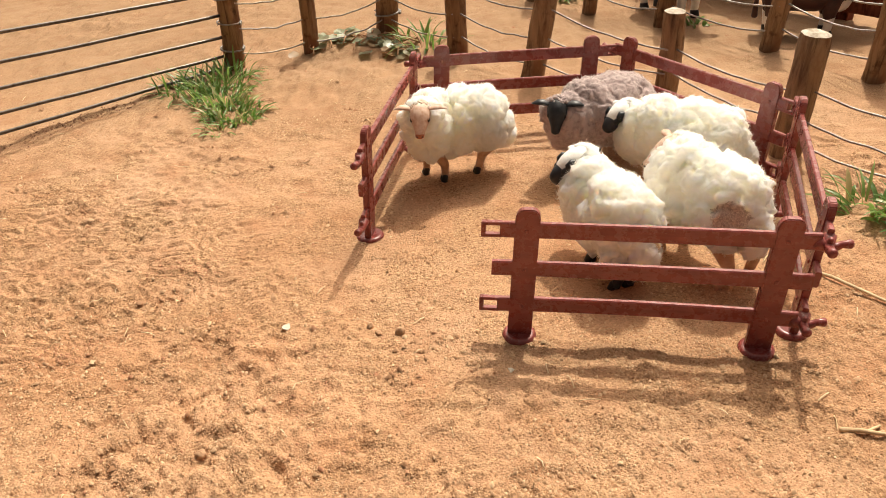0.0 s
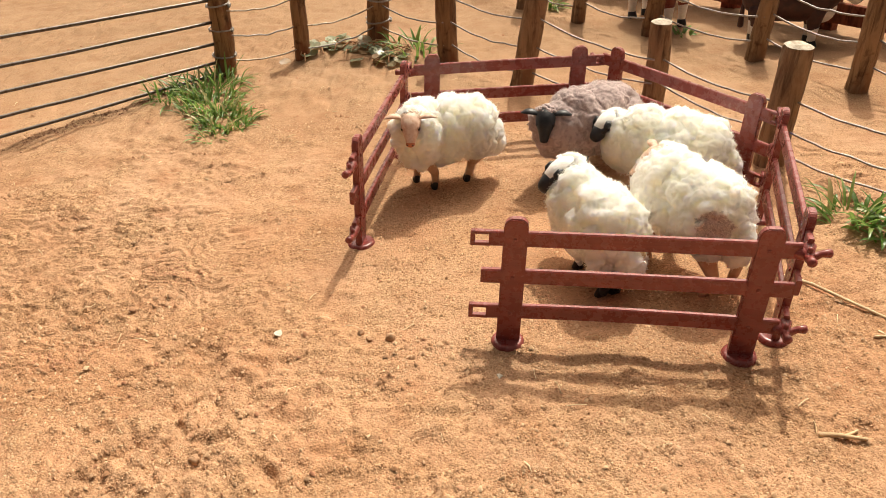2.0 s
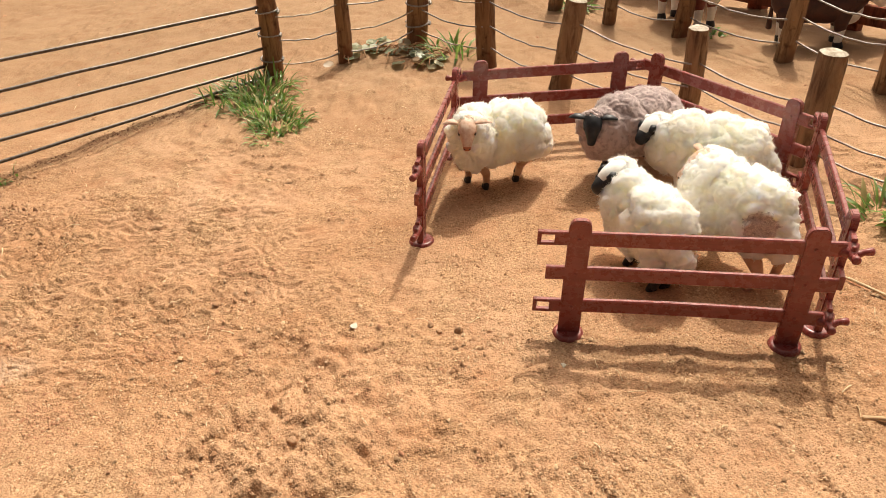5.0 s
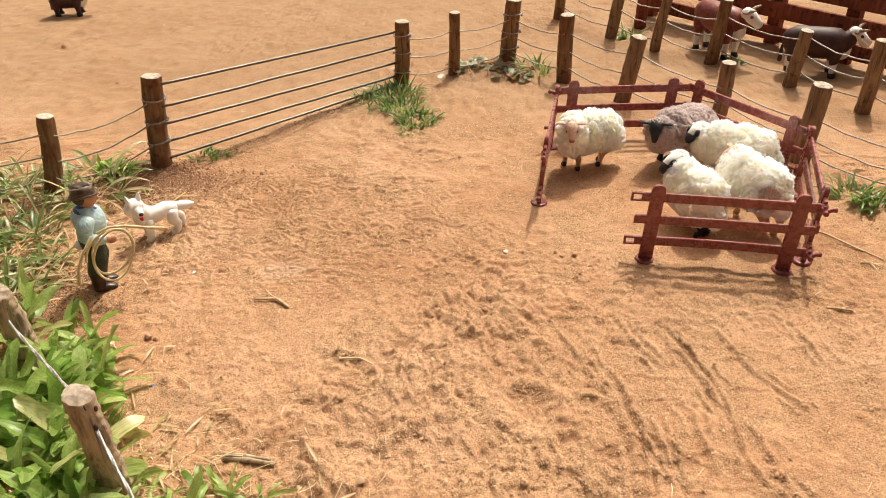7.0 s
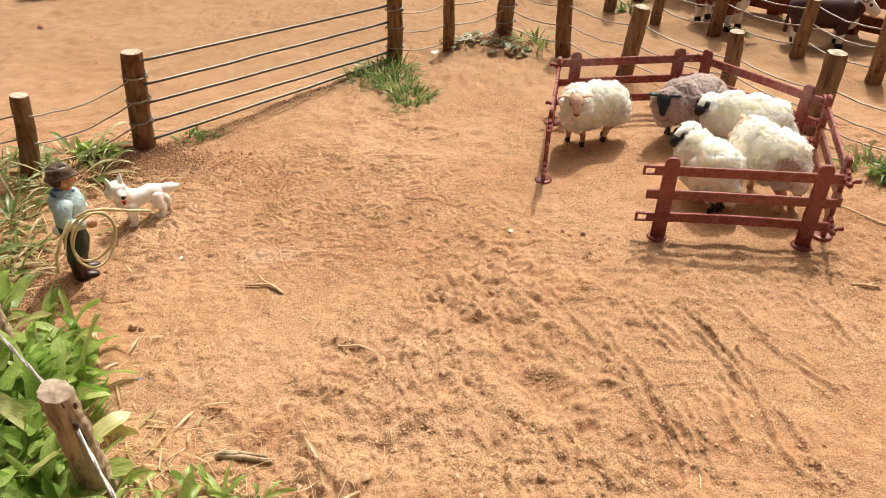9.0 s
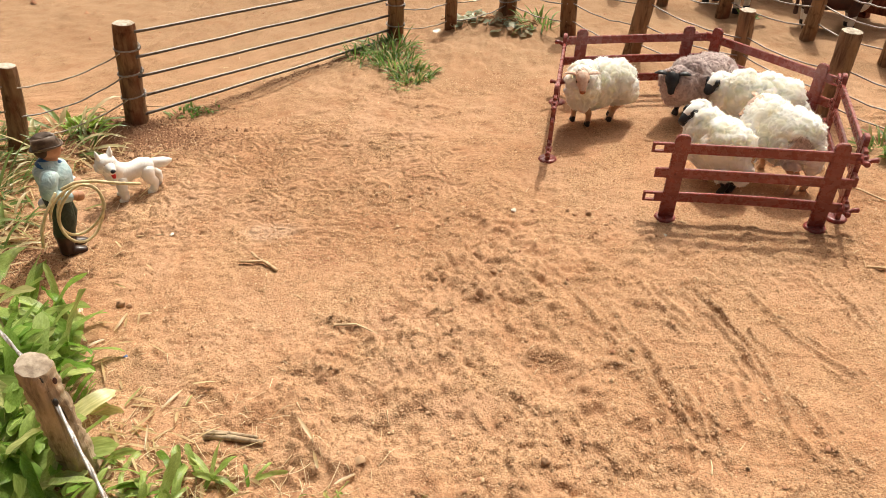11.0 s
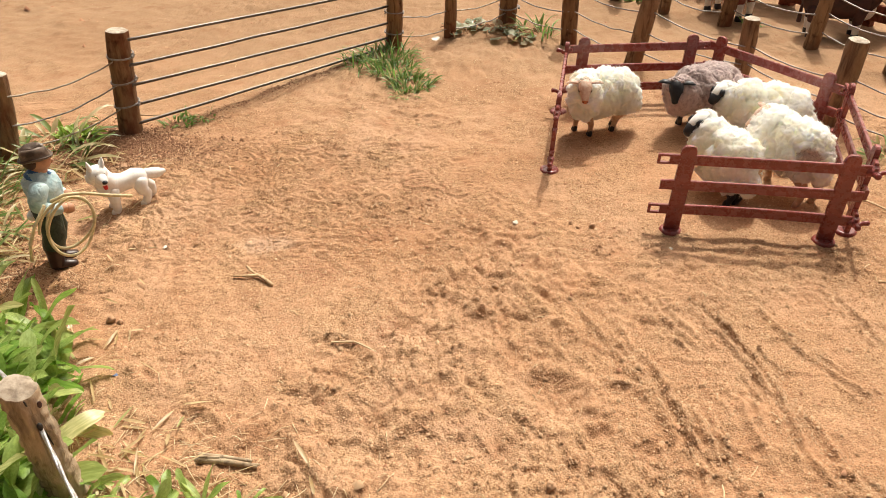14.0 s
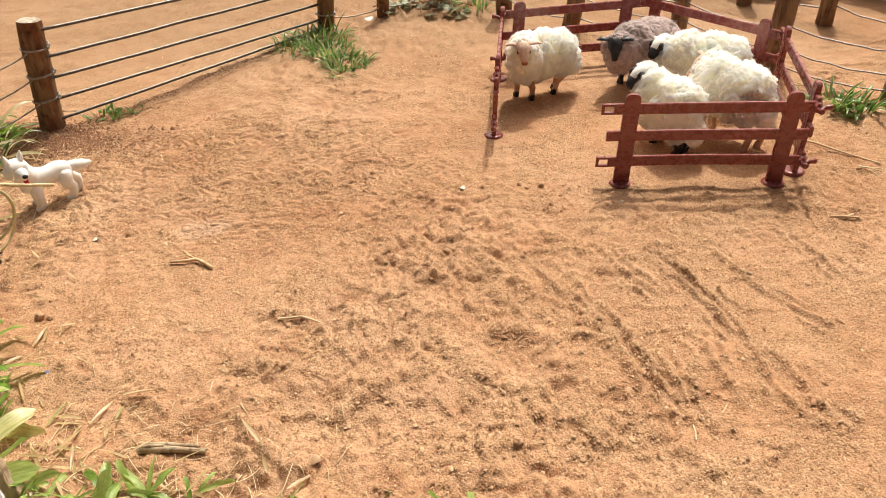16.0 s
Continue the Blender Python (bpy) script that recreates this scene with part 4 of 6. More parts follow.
    # legs with hooves
    for i in range(4):
        front, sy = i < 2, (1 if i % 2 == 0 else -1)
        lx, ly = (legs[i] if legs else (L * 0.27 if front else -L * 0.30, W * 0.22 * sy))
        hx, hy = (L * 0.27 if front else -L * 0.29), W * 0.22 * sy
        if front:
            pts = [(hx, hy, legl * 1.3), (hx, hy, legl * 0.80), (lx, ly, legl * 0.44), (lx + 0.0003, ly, legl * 0.22), (lx, ly, 0.0030)]
            rad = [0.0044, 0.0036, 0.0026, 0.0020, 0.0022]
        else:
            pts = [(hx + 0.002, hy, legl * 1.4), (hx, hy, legl * 0.95), (lx - 0.0024, ly, legl * 0.52), (lx - 0.0008, ly, legl * 0.24), (lx, ly, 0.0030)]
            rad = [0.0062, 0.0052, 0.0028, 0.0021, 0.0022]
        b.tube(pts, rad, 7 if front and style == "patch" else leg_mat, 12)
        for t in (-1, 1):
            b.tube([(lx + 0.0003, ly + 0.0009 * t, 0.0036), (lx + 0.0012, ly + 0.0012 * t, 0.0003)], [0.0017, 0.0020], hoof, 10)
    # head
    if style != "patch":
        face = 2 if style == "black" else 1
        b.tube([h(-0.005, 0, 0.0), h(-0.001, 0, 0.0008), h(0.003, 0, 0.0004), h(0.0070, 0, -0.0008), h(0.0105, 0, -0.0017), h(0.0128, 0, -0.0024)], [q * (1.08 if style == "black" else 1.05) for q in hr(0.0050, 0.0055, 0.0050, 0.0036, 0.0027, 0.0024)], face, 18, 1.1)
        b.egg(h(0.0085, 0, -0.0036), hr(0.0040, 0.0021, 0.0017), rot, face, 12, 8)
        b.egg(h(0.0136, 0, -0.0020), hr(0.0019, 0.0025, 0.0018), rot, 8 if style == "pink" else face, 12, 8)
        for s in (-1, 1):
            b.tube([h(0.0018, 0.0042 * s, 0.0030), h(0.0046, 0.0039 * s, 0.0026)], hr(0.0011, 0.0009), face, 8)
            b.egg(h(0.0038, 0.0044 * s, 0.0016), hr(0.0015, 0.0010, 0.0012), rot, 4, 8, 6)
            b.egg(h(0.0150, 0.0012 * s, -0.0016), hr(0.0006, 0.0006, 0.0005), rot, 4, 8, 6)
    else:
        b.tube([h(-0.005, 0, 0.0004), h(-0.001, 0, 0.0012), h(0.003, 0, 0.0006), h(0.0065, 0, -0.0004)], hr(0.0060, 0.0066, 0.0060, 0.0050), 7, 18, 1.05)
        b.tube([h(0.0062, 0, -0.0006), h(0.0088, 0, -0.0014), h(0.0118, 0, -0.0024)], hr(0.0050, 0.0044, 0.0034), 2, 18, 1.05)
        for s in (-1, 1):
            b.egg(h(0.0030, 0.0046 * s, 0.0028), hr(0.0038, 0.0026, 0.0032), rot, 2, 14, 10, 0.2, seed)
            b.egg(h(0.0062, 0.0036 * s, 0.0012), hr(0.0030, 0.0020, 0.0022), rot, 2, 14, 10, 0.2, seed)
    ear = {"pink": 1, "black": 2, "patch": 7, "plain": 1}[style]
    ex = 0.72 if style == "patch" else 1.0
    for s in (-1, 1):
        b.tube([h(-0.003, 0.0044 * s, 0.0032), h(-0.0034, 0.0080 * s * ex, 0.0044), h(-0.0036, 0.0112 * s * ex, 0.0042), h(-0.0034, 0.0142 * s * ex, 0.0030)], hr(0.0013, 0.0025, 0.0022, 0.0007), ear, 12, 0.42, up=(0.5, 0, 1))
    rng = random.Random(seed)
    for _ in range(46):
        a, r = rng.uniform(0, 6.28), math.sqrt(rng.random())
        x, y = -0.0030 + 0.0052 * r * math.cos(a), 0.0050 * r * math.sin(a)
        b.egg(h(x, y, (0.0060 if style == "black" else 0.0055) - 0.0022 * r * r - 0.10 * (x + 0.003)), hr(0.0011, 0.0011, 0.0010), rot, 0 if style in ("black", "patch") else 11, 8, 6, 0.3, rng.randint(0, 90))
    ob = b.object("toy_sheep", [wool, SKIN_PINK, BLACK, SKIN_TAN, HOOF, WOOL_RED, BALD, WHITE_FUR, SKIN_ORANGE, fibre, SKIN_PATCH, TOPKNOT])
    # the fibres take the light as the fleece under them does
    normals = np.empty(len(ob.data.vertices) * 3)
    ob.data.vertex_normals.foreach_get("vector", normals)
    normals = normals.reshape(-1, 3)
    normals[first_hair:first_hair + len(hn)] = hn
    ob.data.normals_split_custom_set_from_vertices(normals.tolist())
    ob.matrix_world = home
    return tagged(ob, label, "toy sheep", "toy sheep in the pen")


toy_sheep((0.0070, 0.3725), 195, "cream wool toy sheep with a pink face and horizontal ears", WOOL, FIBRE, "pink", 0.056, 0.033, 0.0515, (-0.0130, 0.3445, 0.0475), 268, -26, 3, size=0.98, clump=0.0068, rise=0.0045, hang=1.15, leg_share=0.42, legs=[(0.0110, 0.0055), (0.0190, -0.0065), (-0.0095, 0.0025), (-0.0140, -0.0070)])
toy_sheep((0.0915, 0.3835), 210, "grey wool toy sheep with a glossy black face", WOOL_GREY, FIBRE_GREY, "black", 0.056, 0.042, 0.0515, (0.0605, 0.3620, 0.0400), 258, -36, 7, leg_mat=2, size=0.98, clump=0.0046, rise=0.0024, hang=1.1)
toy_sheep((0.1268, 0.3395), 152, "long cream wool toy sheep with black eye patches and muzzle", WOOL, FIBRE, "patch", 0.061, 0.036, 0.0515, (0.0938, 0.3570, 0.0390), 214, -18, 13, leg_mat=2, size=0.90, hang=1.2)
toy_sheep((0.0748, 0.2685), 114, "cream wool toy sheep with black muzzle and red mark", WOOL, FIBRE, "patch", 0.055, 0.0290, 0.0500, (0.0615, 0.2925, 0.0430), 200, -18, 19, leg_mat=2, size=0.98, leg_share=0.31, legs=[(0.0080, 0.0030), (0.0080, -0.0040), (-0.0165, 0.0060), (-0.0170, -0.0010)], red=(0.083, 0.258, 0.044), tan=(0.0860, 0.2460, 0.0262))
toy_sheep((0.1180, 0.2700), 122, "large cream wool toy sheep with bald flank and red mark", WOOL, FIBRE, "plain", 0.056, 0.0345, 0.057, (0.1055, 0.2965, 0.0470), 190, -24, 29, size=0.90, hoof=3, leg_share=0.40, legs=[(0.0165, 0.0078), (0.0165, -0.0078), (-0.0200, 0.0072), (-0.0215, -0.0066)], red=(0.1335, 0.2570, 0.0490), bald=(0.1205, 0.2445, 0.0385))


def toy_dog():
    b = Build()
    W, K, R = 0, 1, 2
    # body along x, head at plus x
    b.tube([(-0.0145, 0, 0.0215), (-0.008, 0, 0.0225), (0.000, 0, 0.0215), (0.0075, 0, 0.0215), (0.0120, 0, 0.0230)], [0.0060, 0.0070, 0.0064, 0.0082, 0.0078], W, 20, 1.08)
    b.tube([(0.010, 0, 0.0225), (0.0140, 0.001, 0.0280), (0.0158, 0.002, 0.0325)], [0.0084, 0.0080, 0.0072], W, 16)
    b.egg((0.0140, 0.002, 0.0225), (0.0066, 0.0070, 0.0082), None, W, 18, 12, 0.18, 3)
    for pts in (
        [(0.010, 0.0040, 0.020), (0.0105, 0.0052, 0.012), (0.0105, 0.0062, 0.003)],
        [(0.010, -0.0040, 0.020), (0.0095, -0.0052, 0.012), (0.0090, -0.0062, 0.003)],
    ):
        b.tube(pts, [0.0058, 0.0040, 0.0032], W, 12)
        b.egg((pts[-1][0] + 0.0012, pts[-1][1], 0.0022), (0.0038, 0.0030, 0.0023), None, W, 12, 8)
    for pts in (
        [(-0.011, 0.0036, 0.021), (-0.0105, 0.0046, 0.0165), (-0.0115, 0.0052, 0.0125), (-0.0140, 0.0055, 0.0095), (-0.0132, 0.0055, 0.0065), (-0.0118, 0.0055, 0.0030)],
        [(-0.012, -0.0036, 0.021), (-0.0135, -0.0046, 0.0170), (-0.0165, -0.0052, 0.0130), (-0.0205, -0.0055, 0.0100), (-0.0206, -0.0055, 0.0065), (-0.0198, -0.0055, 0.0030)],
    ):
        b.tube(pts, [0.0058, 0.0054, 0.0045, 0.0036, 0.0031, 0.0031], W, 12)
        b.egg((pts[-1][0] + 0.0012, pts[-1][1], 0.0022), (0.0038, 0.0030, 0.0023), None, W, 12, 8)
    b.tube([(-0.015, 0, 0.0235), (-0.021, 0, 0.0222), (-0.0265, 0, 0.0212), (-0.0315, 0.0, 0.0212)], [0.0036, 0.0042, 0.0040, 0.0014], W, 12)
    # head turned to one side
    hp, rot = Vector((0.0168, 0.0025, 0.0352)), turn3(0, 0, 97) @ turn3(0, 10, 0)

    def h(x, y, z):
        return tuple(hp + rot @ Vector((x, y, z)))

    b.egg(h(0, 0, 0), (0.0072, 0.0078, 0.0064), rot, W, 18, 12)
    for s in (-1, 1):
        b.egg(h(-0.0006, 0.0044 * s, -0.0032), (0.0048, 0.0046, 0.0050), rot, W, 14, 10, 0.18, 5 + s)
    b.tube([h(0.003, 0, -0.001), h(0.0076, 0, -0.0018), h(0.0104, 0, -0.0022)], [0.0052, 0.0040, 0.0031], W, 14)
    b.tube([h(0.003, 0, -0.0042), h(0.0072, 0, -0.0054)], [0.0028, 0.0019], W, 10)
    b.egg(h(0.0126, 0, -0.0008), (0.0016, 0.0020, 0.0015), rot, K, 10, 8)
    b.tube([h(0.0058, 0, -0.0044), h(0.0098, 0.0004, -0.0050), h(0.0112, 0.0006, -0.0076)], [0.0018, 0.0018, 0.0014], R, 10, 0.5)
    for s in (-1, 1):
        b.egg(h(0.0056, 0.0030 * s, 0.0020), (0.0005, 0.0006, 0.0005), rot, K, 8, 6)
        b.tube([h(-0.0010, 0.0040 * s, 0.0036), h(-0.0010, 0.0050 * s, 0.0074), h(-0.0010, 0.0056 * s, 0.0112)], [0.0040, 0.0033, 0.0009], W, 12, 0.55, up=(1, 0, 0))
    ob = b.object("toy_dog", [WHITE_FUR, BLACK, TONGUE])
    ob.matrix_world = pose(-0.3385, 0.2530, gz(-0.3385, 0.2530), 0, 0, 217) @ Matrix.Diagonal((0.91, 0.91, 0.91, 1))
    tagged(ob, "white painted toy shepherd dog with a red tongue", "toy dog")


toy_dog()


def toy_rancher():
    """One plain figurine, front towards plus x: 0 boots, 1 trousers, 2 shirt, 3 scarf, 4 flesh, 5 hair, 6 felt, 7 white."""
    b = Build()
    for s, fx in ((-1, 0.0020), (1, 0.0036)):
        y = 0.0050 * s
        b.tube([(fx - 0.004, y, 0.0026), (fx + 0.003, y, 0.0026), (fx + 0.0075, y * 1.1, 0.0022)], [0.0036, 0.0037, 0.0028], 0, 14, 0.8)
        b.tube([(fx - 0.002, y, 0.003), (fx - 0.002, y, 0.012), (fx - 0.0022, y, 0.017)], [0.0044, 0.0050, 0.0058], 0, 14)
        b.tube([(fx - 0.002, y, 0.0165), (fx - 0.0005, y, 0.026), (0.0006, y * 0.9, 0.036), (0.0, y * 0.6, 0.043)], [0.0061, 0.0064, 0.0068, 0.0074], 1, 16)
    b.tube([(0, 0, 0.039), (0, 0, 0.0440)], [0.0098, 0.0100], 1, 18, 0.8, up=(1, 0, 0))
    b.tube([(0.0002, 0, 0.0430), (0.0014, 0, 0.0500), (0.0008, 0, 0.0570), (-0.0006, 0, 0.0630), (-0.001, 0, 0.0660)], [0.0102, 0.0110, 0.0120, 0.0112, 0.0074], 2, 22, 0.84, up=(1, 0, 0))
    b.egg((-0.0075, -0.001, 0.0385), (0.0030, 0.0040, 0.0034), None, 7, 12, 8, 0.15, 2)
    # arms: the near one bent to hold the cord
    b.tube([(-0.0008, -0.0098, 0.0625), (-0.0022, -0.0122, 0.0590), (-0.0032, -0.0136, 0.0548), (-0.0026, -0.0142, 0.0512), (-0.0002, -0.0143, 0.0489), (0.0034, -0.0138, 0.0478), (0.0070, -0.0126, 0.0474)], [0.0050, 0.0051, 0.0049, 0.0046, 0.0044, 0.0040, 0.0036], 2, 16)
    b.tube([(0.0070, -0.0125, 0.0480), (0.0100, -0.0118, 0.0470)], [0.0028, 0.0031], 4, 12)
    b.egg((0.0115, -0.0115, 0.0462), (0.0034, 0.0032, 0.0036), None, 4, 12, 8, 0.12, 4)
    b.tube([(-0.001, 0.0108, 0.0610), (0.0000, 0.0140, 0.0520), (0.0050, 0.0125, 0.0470), (0.0100, 0.0090, 0.0460)], [0.0046, 0.0048, 0.0042, 0.0035], 2, 14)
    b.egg((0.0125, 0.0075, 0.0455), (0.0032, 0.0030, 0.0032), None, 4, 12, 8)
    # scarf and collar
    b.tube([(-0.001, 0, 0.0648), (-0.0004, 0, 0.0676)], [0.0076, 0.0056], 3, 18, 0.9, up=(1, 0, 0))
    b.tube([(0.0045, -0.002, 0.0658), (0.0072, -0.0005, 0.0630), (0.0088, 0.0, 0.0592)], [0.0028, 0.0030, 0.0014], 3, 12, 0.5, up=(1, 0, 0))
    # plain head
    b.tube([(0, 0, 0.066), (0.0008, 0, 0.070)], [0.0044, 0.0045], 4, 14)
    b.egg((0.0014, 0, 0.0745), (0.0062, 0.0054, 0.0068), None, 4, 18, 12)
    b.egg((0.0076, 0, 0.0738), (0.0014, 0.0012, 0.0015), None, 4, 8, 6)
    b.egg((-0.0022, 0, 0.0752), (0.0050, 0.0058, 0.0054), None, 5, 16, 10)
    # hat: rolled brim and creased crown
    n = 40
    tilt = turn3(4, -10, 0)
    rows = [(0.0080, 0.0000), (0.0084, 0.0006), (0.0080, 0.0011), (0.0072, 0.0002), (0.0070, 0.0010), (0.0066, 0.0044), (0.0058, 0.0074), (0.0044, 0.0084), (0.0020, 0.0072), (0.0002, 0.0066)]
    verts, faces = [], []
    for r, z in rows:
        for k in range(n):
            w = 2 * math.pi * k / n
            lift = 0.0036 * (r / 0.0092) ** 3 * (math.sin(w) ** 2)
            dent = -0.0026 * math.exp(-(math.sin(w) / 0.35) ** 2) if 0.0005 < r < 0.0056 and z > 0.006 else 0
            q = tilt @ Vector((r * 1.10 * math.cos(w), r * 0.92 * math.sin(w), z + lift + dent))
            verts.append((q.x + 0.0002, q.y, q.z + 0.0765))
    for i in range(len(rows) - 1):
        for k in range(n):
            k2 = (k + 1) % n
            faces.append((i * n + k, i * n + k2, (i + 1) * n + k2, (i + 1) * n + k))
    b.add(verts, faces, 6)
    under = [(0.0080, 0.0000), (0.0062, -0.0006), (0.0004, -0.0006)]
    verts, faces = [], []
    for r, z in under:
        for k in range(n):
            w = 2 * math.pi * k / n
            lift = 0.0036 * (r / 0.0092) ** 3 * (math.sin(w) ** 2)
            q = tilt @ Vector((r * 1.10 * math.cos(w), r * 0.92 * math.sin(w), z + lift))
            verts.append((q.x + 0.0002, q.y, q.z + 0.0765))
    for i in range(2):
        for k in range(n):
            k2 = (k + 1) % n
            faces.append((i * n + k2, i * n + k, (i + 1) * n + k, (i + 1) * n + k2))
    b.add(verts, faces, 6)
    ob = b.object("toy_rancher_figurine", [BOOTS, TROUSERS, SHIRT, SCARF, FLESH, HAIR, FELT, WHITE_FUR])
    ob.matrix_world = MAN
    tagged(ob, "painted plastic rancher figurine in hat, blue shirt, dark trousers", "figurine")


MAN = Matrix.Translation((-0.3590, 0.1822, gz(-0.3590, 0.1822) - 0.0004)) @ Matrix.Rotation(radians(5.5), 4, Vector((-0.57, 0.82, 0))) @ Matrix.Rotation(radians(28), 4, "Z") @ Matrix.Diagonal((1.06, 1.07, 0.94, 1))
toy_rancher()


def lasso():
    b = Build()
    pts = []
    turns, n = 2.2, 130
    for i in range(n + 1):
        k = i / n
        w = math.pi * 0.62 + 2 * math.pi * turns * k
        r = 0.0150 + 0.0020 * math.sin(k * 7) + 0.0012 * math.sin(w * 2)
        pts.append((0.006 + r * 0.92 * math.cos(w) + 0.002 * math.sin(k * 17), -0.0015 + 0.0035 * math.sin(w + k * 6) * 0.6 - 0.0045 * (k - 0.5), r * 1.08 * math.sin(w) - 0.0165 + 0.0020 * k))
    b.tube(pts, 0.00088, seg=8)
    b.tube([(0.000, -0.004, 0.002), (0.008, -0.0045, 0.0042), (0.018, -0.004, 0.0020), (0.030, -0.006, -0.0022), (0.0425, -0.008, -0.0058)], 0.0010, seg=8)
    b.tube([(-0.004, -0.002, 0.000), (-0.012, -0.003, -0.010), (-0.0175, -0.003, -0.020), (-0.0195, -0.003, -0.030)], 0.0010, seg=8)
    ob = b.object("lasso_rope", ROPE)
    ob.matrix_world = pose(-0.3425, 0.1695, 0.0515, -8, 0, 33)
    tagged(ob, "coiled straw-coloured cord lasso in the figurine's grip", "rope")


lasso()


def toy_cow(at, heading, label, hide, length=0.082, tall=0.066, white_legs=True, head_yaw=0.0):
    """Slots: 0 hide, 1 white, 2 horn, 3 black."""
    b = Build()
    L, T = length, tall
    b.tube([(-L * 0.46, 0, T * 0.74), (-L * 0.36, 0, T * 0.76), (-L * 0.12, 0, T * 0.72), (L * 0.15, 0, T * 0.72), (L * 0.34, 0, T * 0.74), (L * 0.42, 0, T * 0.76)], [0.011, 0.0145, 0.0160, 0.0160, 0.0145, 0.0105], 0, 22, 1.08)
    for x, y in ((0.30, 0.008), (0.30, -0.008), (-0.36, 0.008), (-0.36, -0.008)):
        k = 1 if white_legs else 0
        b.tube([(L * x, y, T * 0.62), (L * x * 0.98, y * 1.05, T * 0.38), (L * x, y * 1.05, T * 0.30)], [0.0078, 0.0052, 0.0042], 0, 14)
        b.tube([(L * x, y * 1.05, T * 0.33), (L * x * 1.01, y * 1.05, T * 0.18), (L * x, y * 1.05, 0.005)], [0.0045, 0.0034, 0.0032], k, 14)
        b.tube([(L * x, y * 1.05, 0.005), (L * x + 0.001, y * 1.05, 0.0004)], [0.0038, 0.0044], 3, 12)
    b.tube([(L * 0.36, 0, T * 0.72), (L * 0.47, 0, T * 0.84), (L * 0.53, 0, T * 0.92)], [0.0120, 0.0092, 0.0078], 0, 16)
    b.egg((L * 0.40, 0, T * 0.60), (0.010, 0.008, 0.012), None, 1, 14, 10)
    hp, rot = Vector((L * 0.56, 0, T * 0.93)), turn3(0, 0, head_yaw) @ turn3(0, 32, 0)

    def h(x, y, z):
        return tuple(hp + rot @ Vector((x, y, z)))

    b.tube([h(-0.005, 0, 0), h(0.002, 0, 0.0008), h(0.010, 0, 0), h(0.0165, 0, -0.0008)], [0.0072, 0.0078, 0.0060, 0.0052], 1, 16)
    for s in (-1, 1):
        b.tube([h(-0.003, 0.006 * s, 0.003), h(-0.005, 0.013 * s, 0.003)], [0.0030, 0.0018], 0, 10, 0.5)
        b.tube([h(-0.001, 0.004 * s, 0.006), h(0.000, 0.010 * s, 0.009), h(0.003, 0.013 * s, 0.013)], [0.0022, 0.0017, 0.0007], 2, 10)
        b.egg(h(0.004, 0.0066 * s, 0.0028), (0.0022, 0.0014, 0.0018), rot, 0, 8, 6)
    b.tube([(-L * 0.49, 0, T * 0.82), (-L * 0.53, 0, T * 0.60), (-L * 0.53, 0, T * 0.28)], [0.0020, 0.0015, 0.0026], 0, 8)
    ob = b.object("toy_cow", [hide, WHITE_FUR, HORN, BLACK])
    ob.matrix_world = pose(at[0], at[1], gz(*at), 0, 0, heading)
    tagged(ob, label, "toy cow", "toy cattle")


toy_cow((0.1940, 0.6707), -58, "red-brown toy cow with a white face and legs", COW_RED, 0.068, 0.058, True, 30)
toy_cow((0.2810, 0.6000), -12, "dark brown toy cow with white legs", COW_DARK, 0.066, 0.050, True, 0)
toy_cow((-0.6830, 0.8600), 12, "small dark toy calf standing in the open field", COW_DARK, 0.044, 0.038, False, 0)


# ---------------------------------------------------------------- plants
def blade(b, at, heading, length, width, rise, curl, mat=0, seg=7, fold=0.18, twist=0.0):
    """A grass blade: a folded ribbon that rises and bends over."""
    verts, faces = [], []
    p = Vector(at)
    pitch = rise
    step = length / seg
    h = Vector((math.cos(heading), math.sin(heading), 0))
    side0 = Vector((-h.y, h.x, 0))
    for i in range(seg + 1):
        k = i / seg
        w = width * (0.55 + 0.9 * k if k < 0.45 else 0.955 * (1 - ((k - 0.45) / 0.55) ** 2.2)) * 0.5 + 0.00008
        side = (side0 * math.cos(twist * k) + Vector((0, 0, 1)) * math.sin(twist * k))
        up = Vector((-h.x * math.sin(pitch), -h.y * math.sin(pitch), math.cos(pitch)))
        verts += [tuple(p + side * w + up * w * fold * 2), tuple(p), tuple(p - side * w + up * w * fold * 2)]
        d = h * math.cos(pitch) + Vector((0, 0, math.sin(pitch)))
        p = p + d * step
        pitch -= curl / seg * (0.5 + k)
    for i in range(seg):
        for k in range(2):
            faces.append((i * 3 + k, i * 3 + k + 1, (i + 1) * 3 + k + 1, (i + 1) * 3 + k))
    b.add(verts, faces, mat)


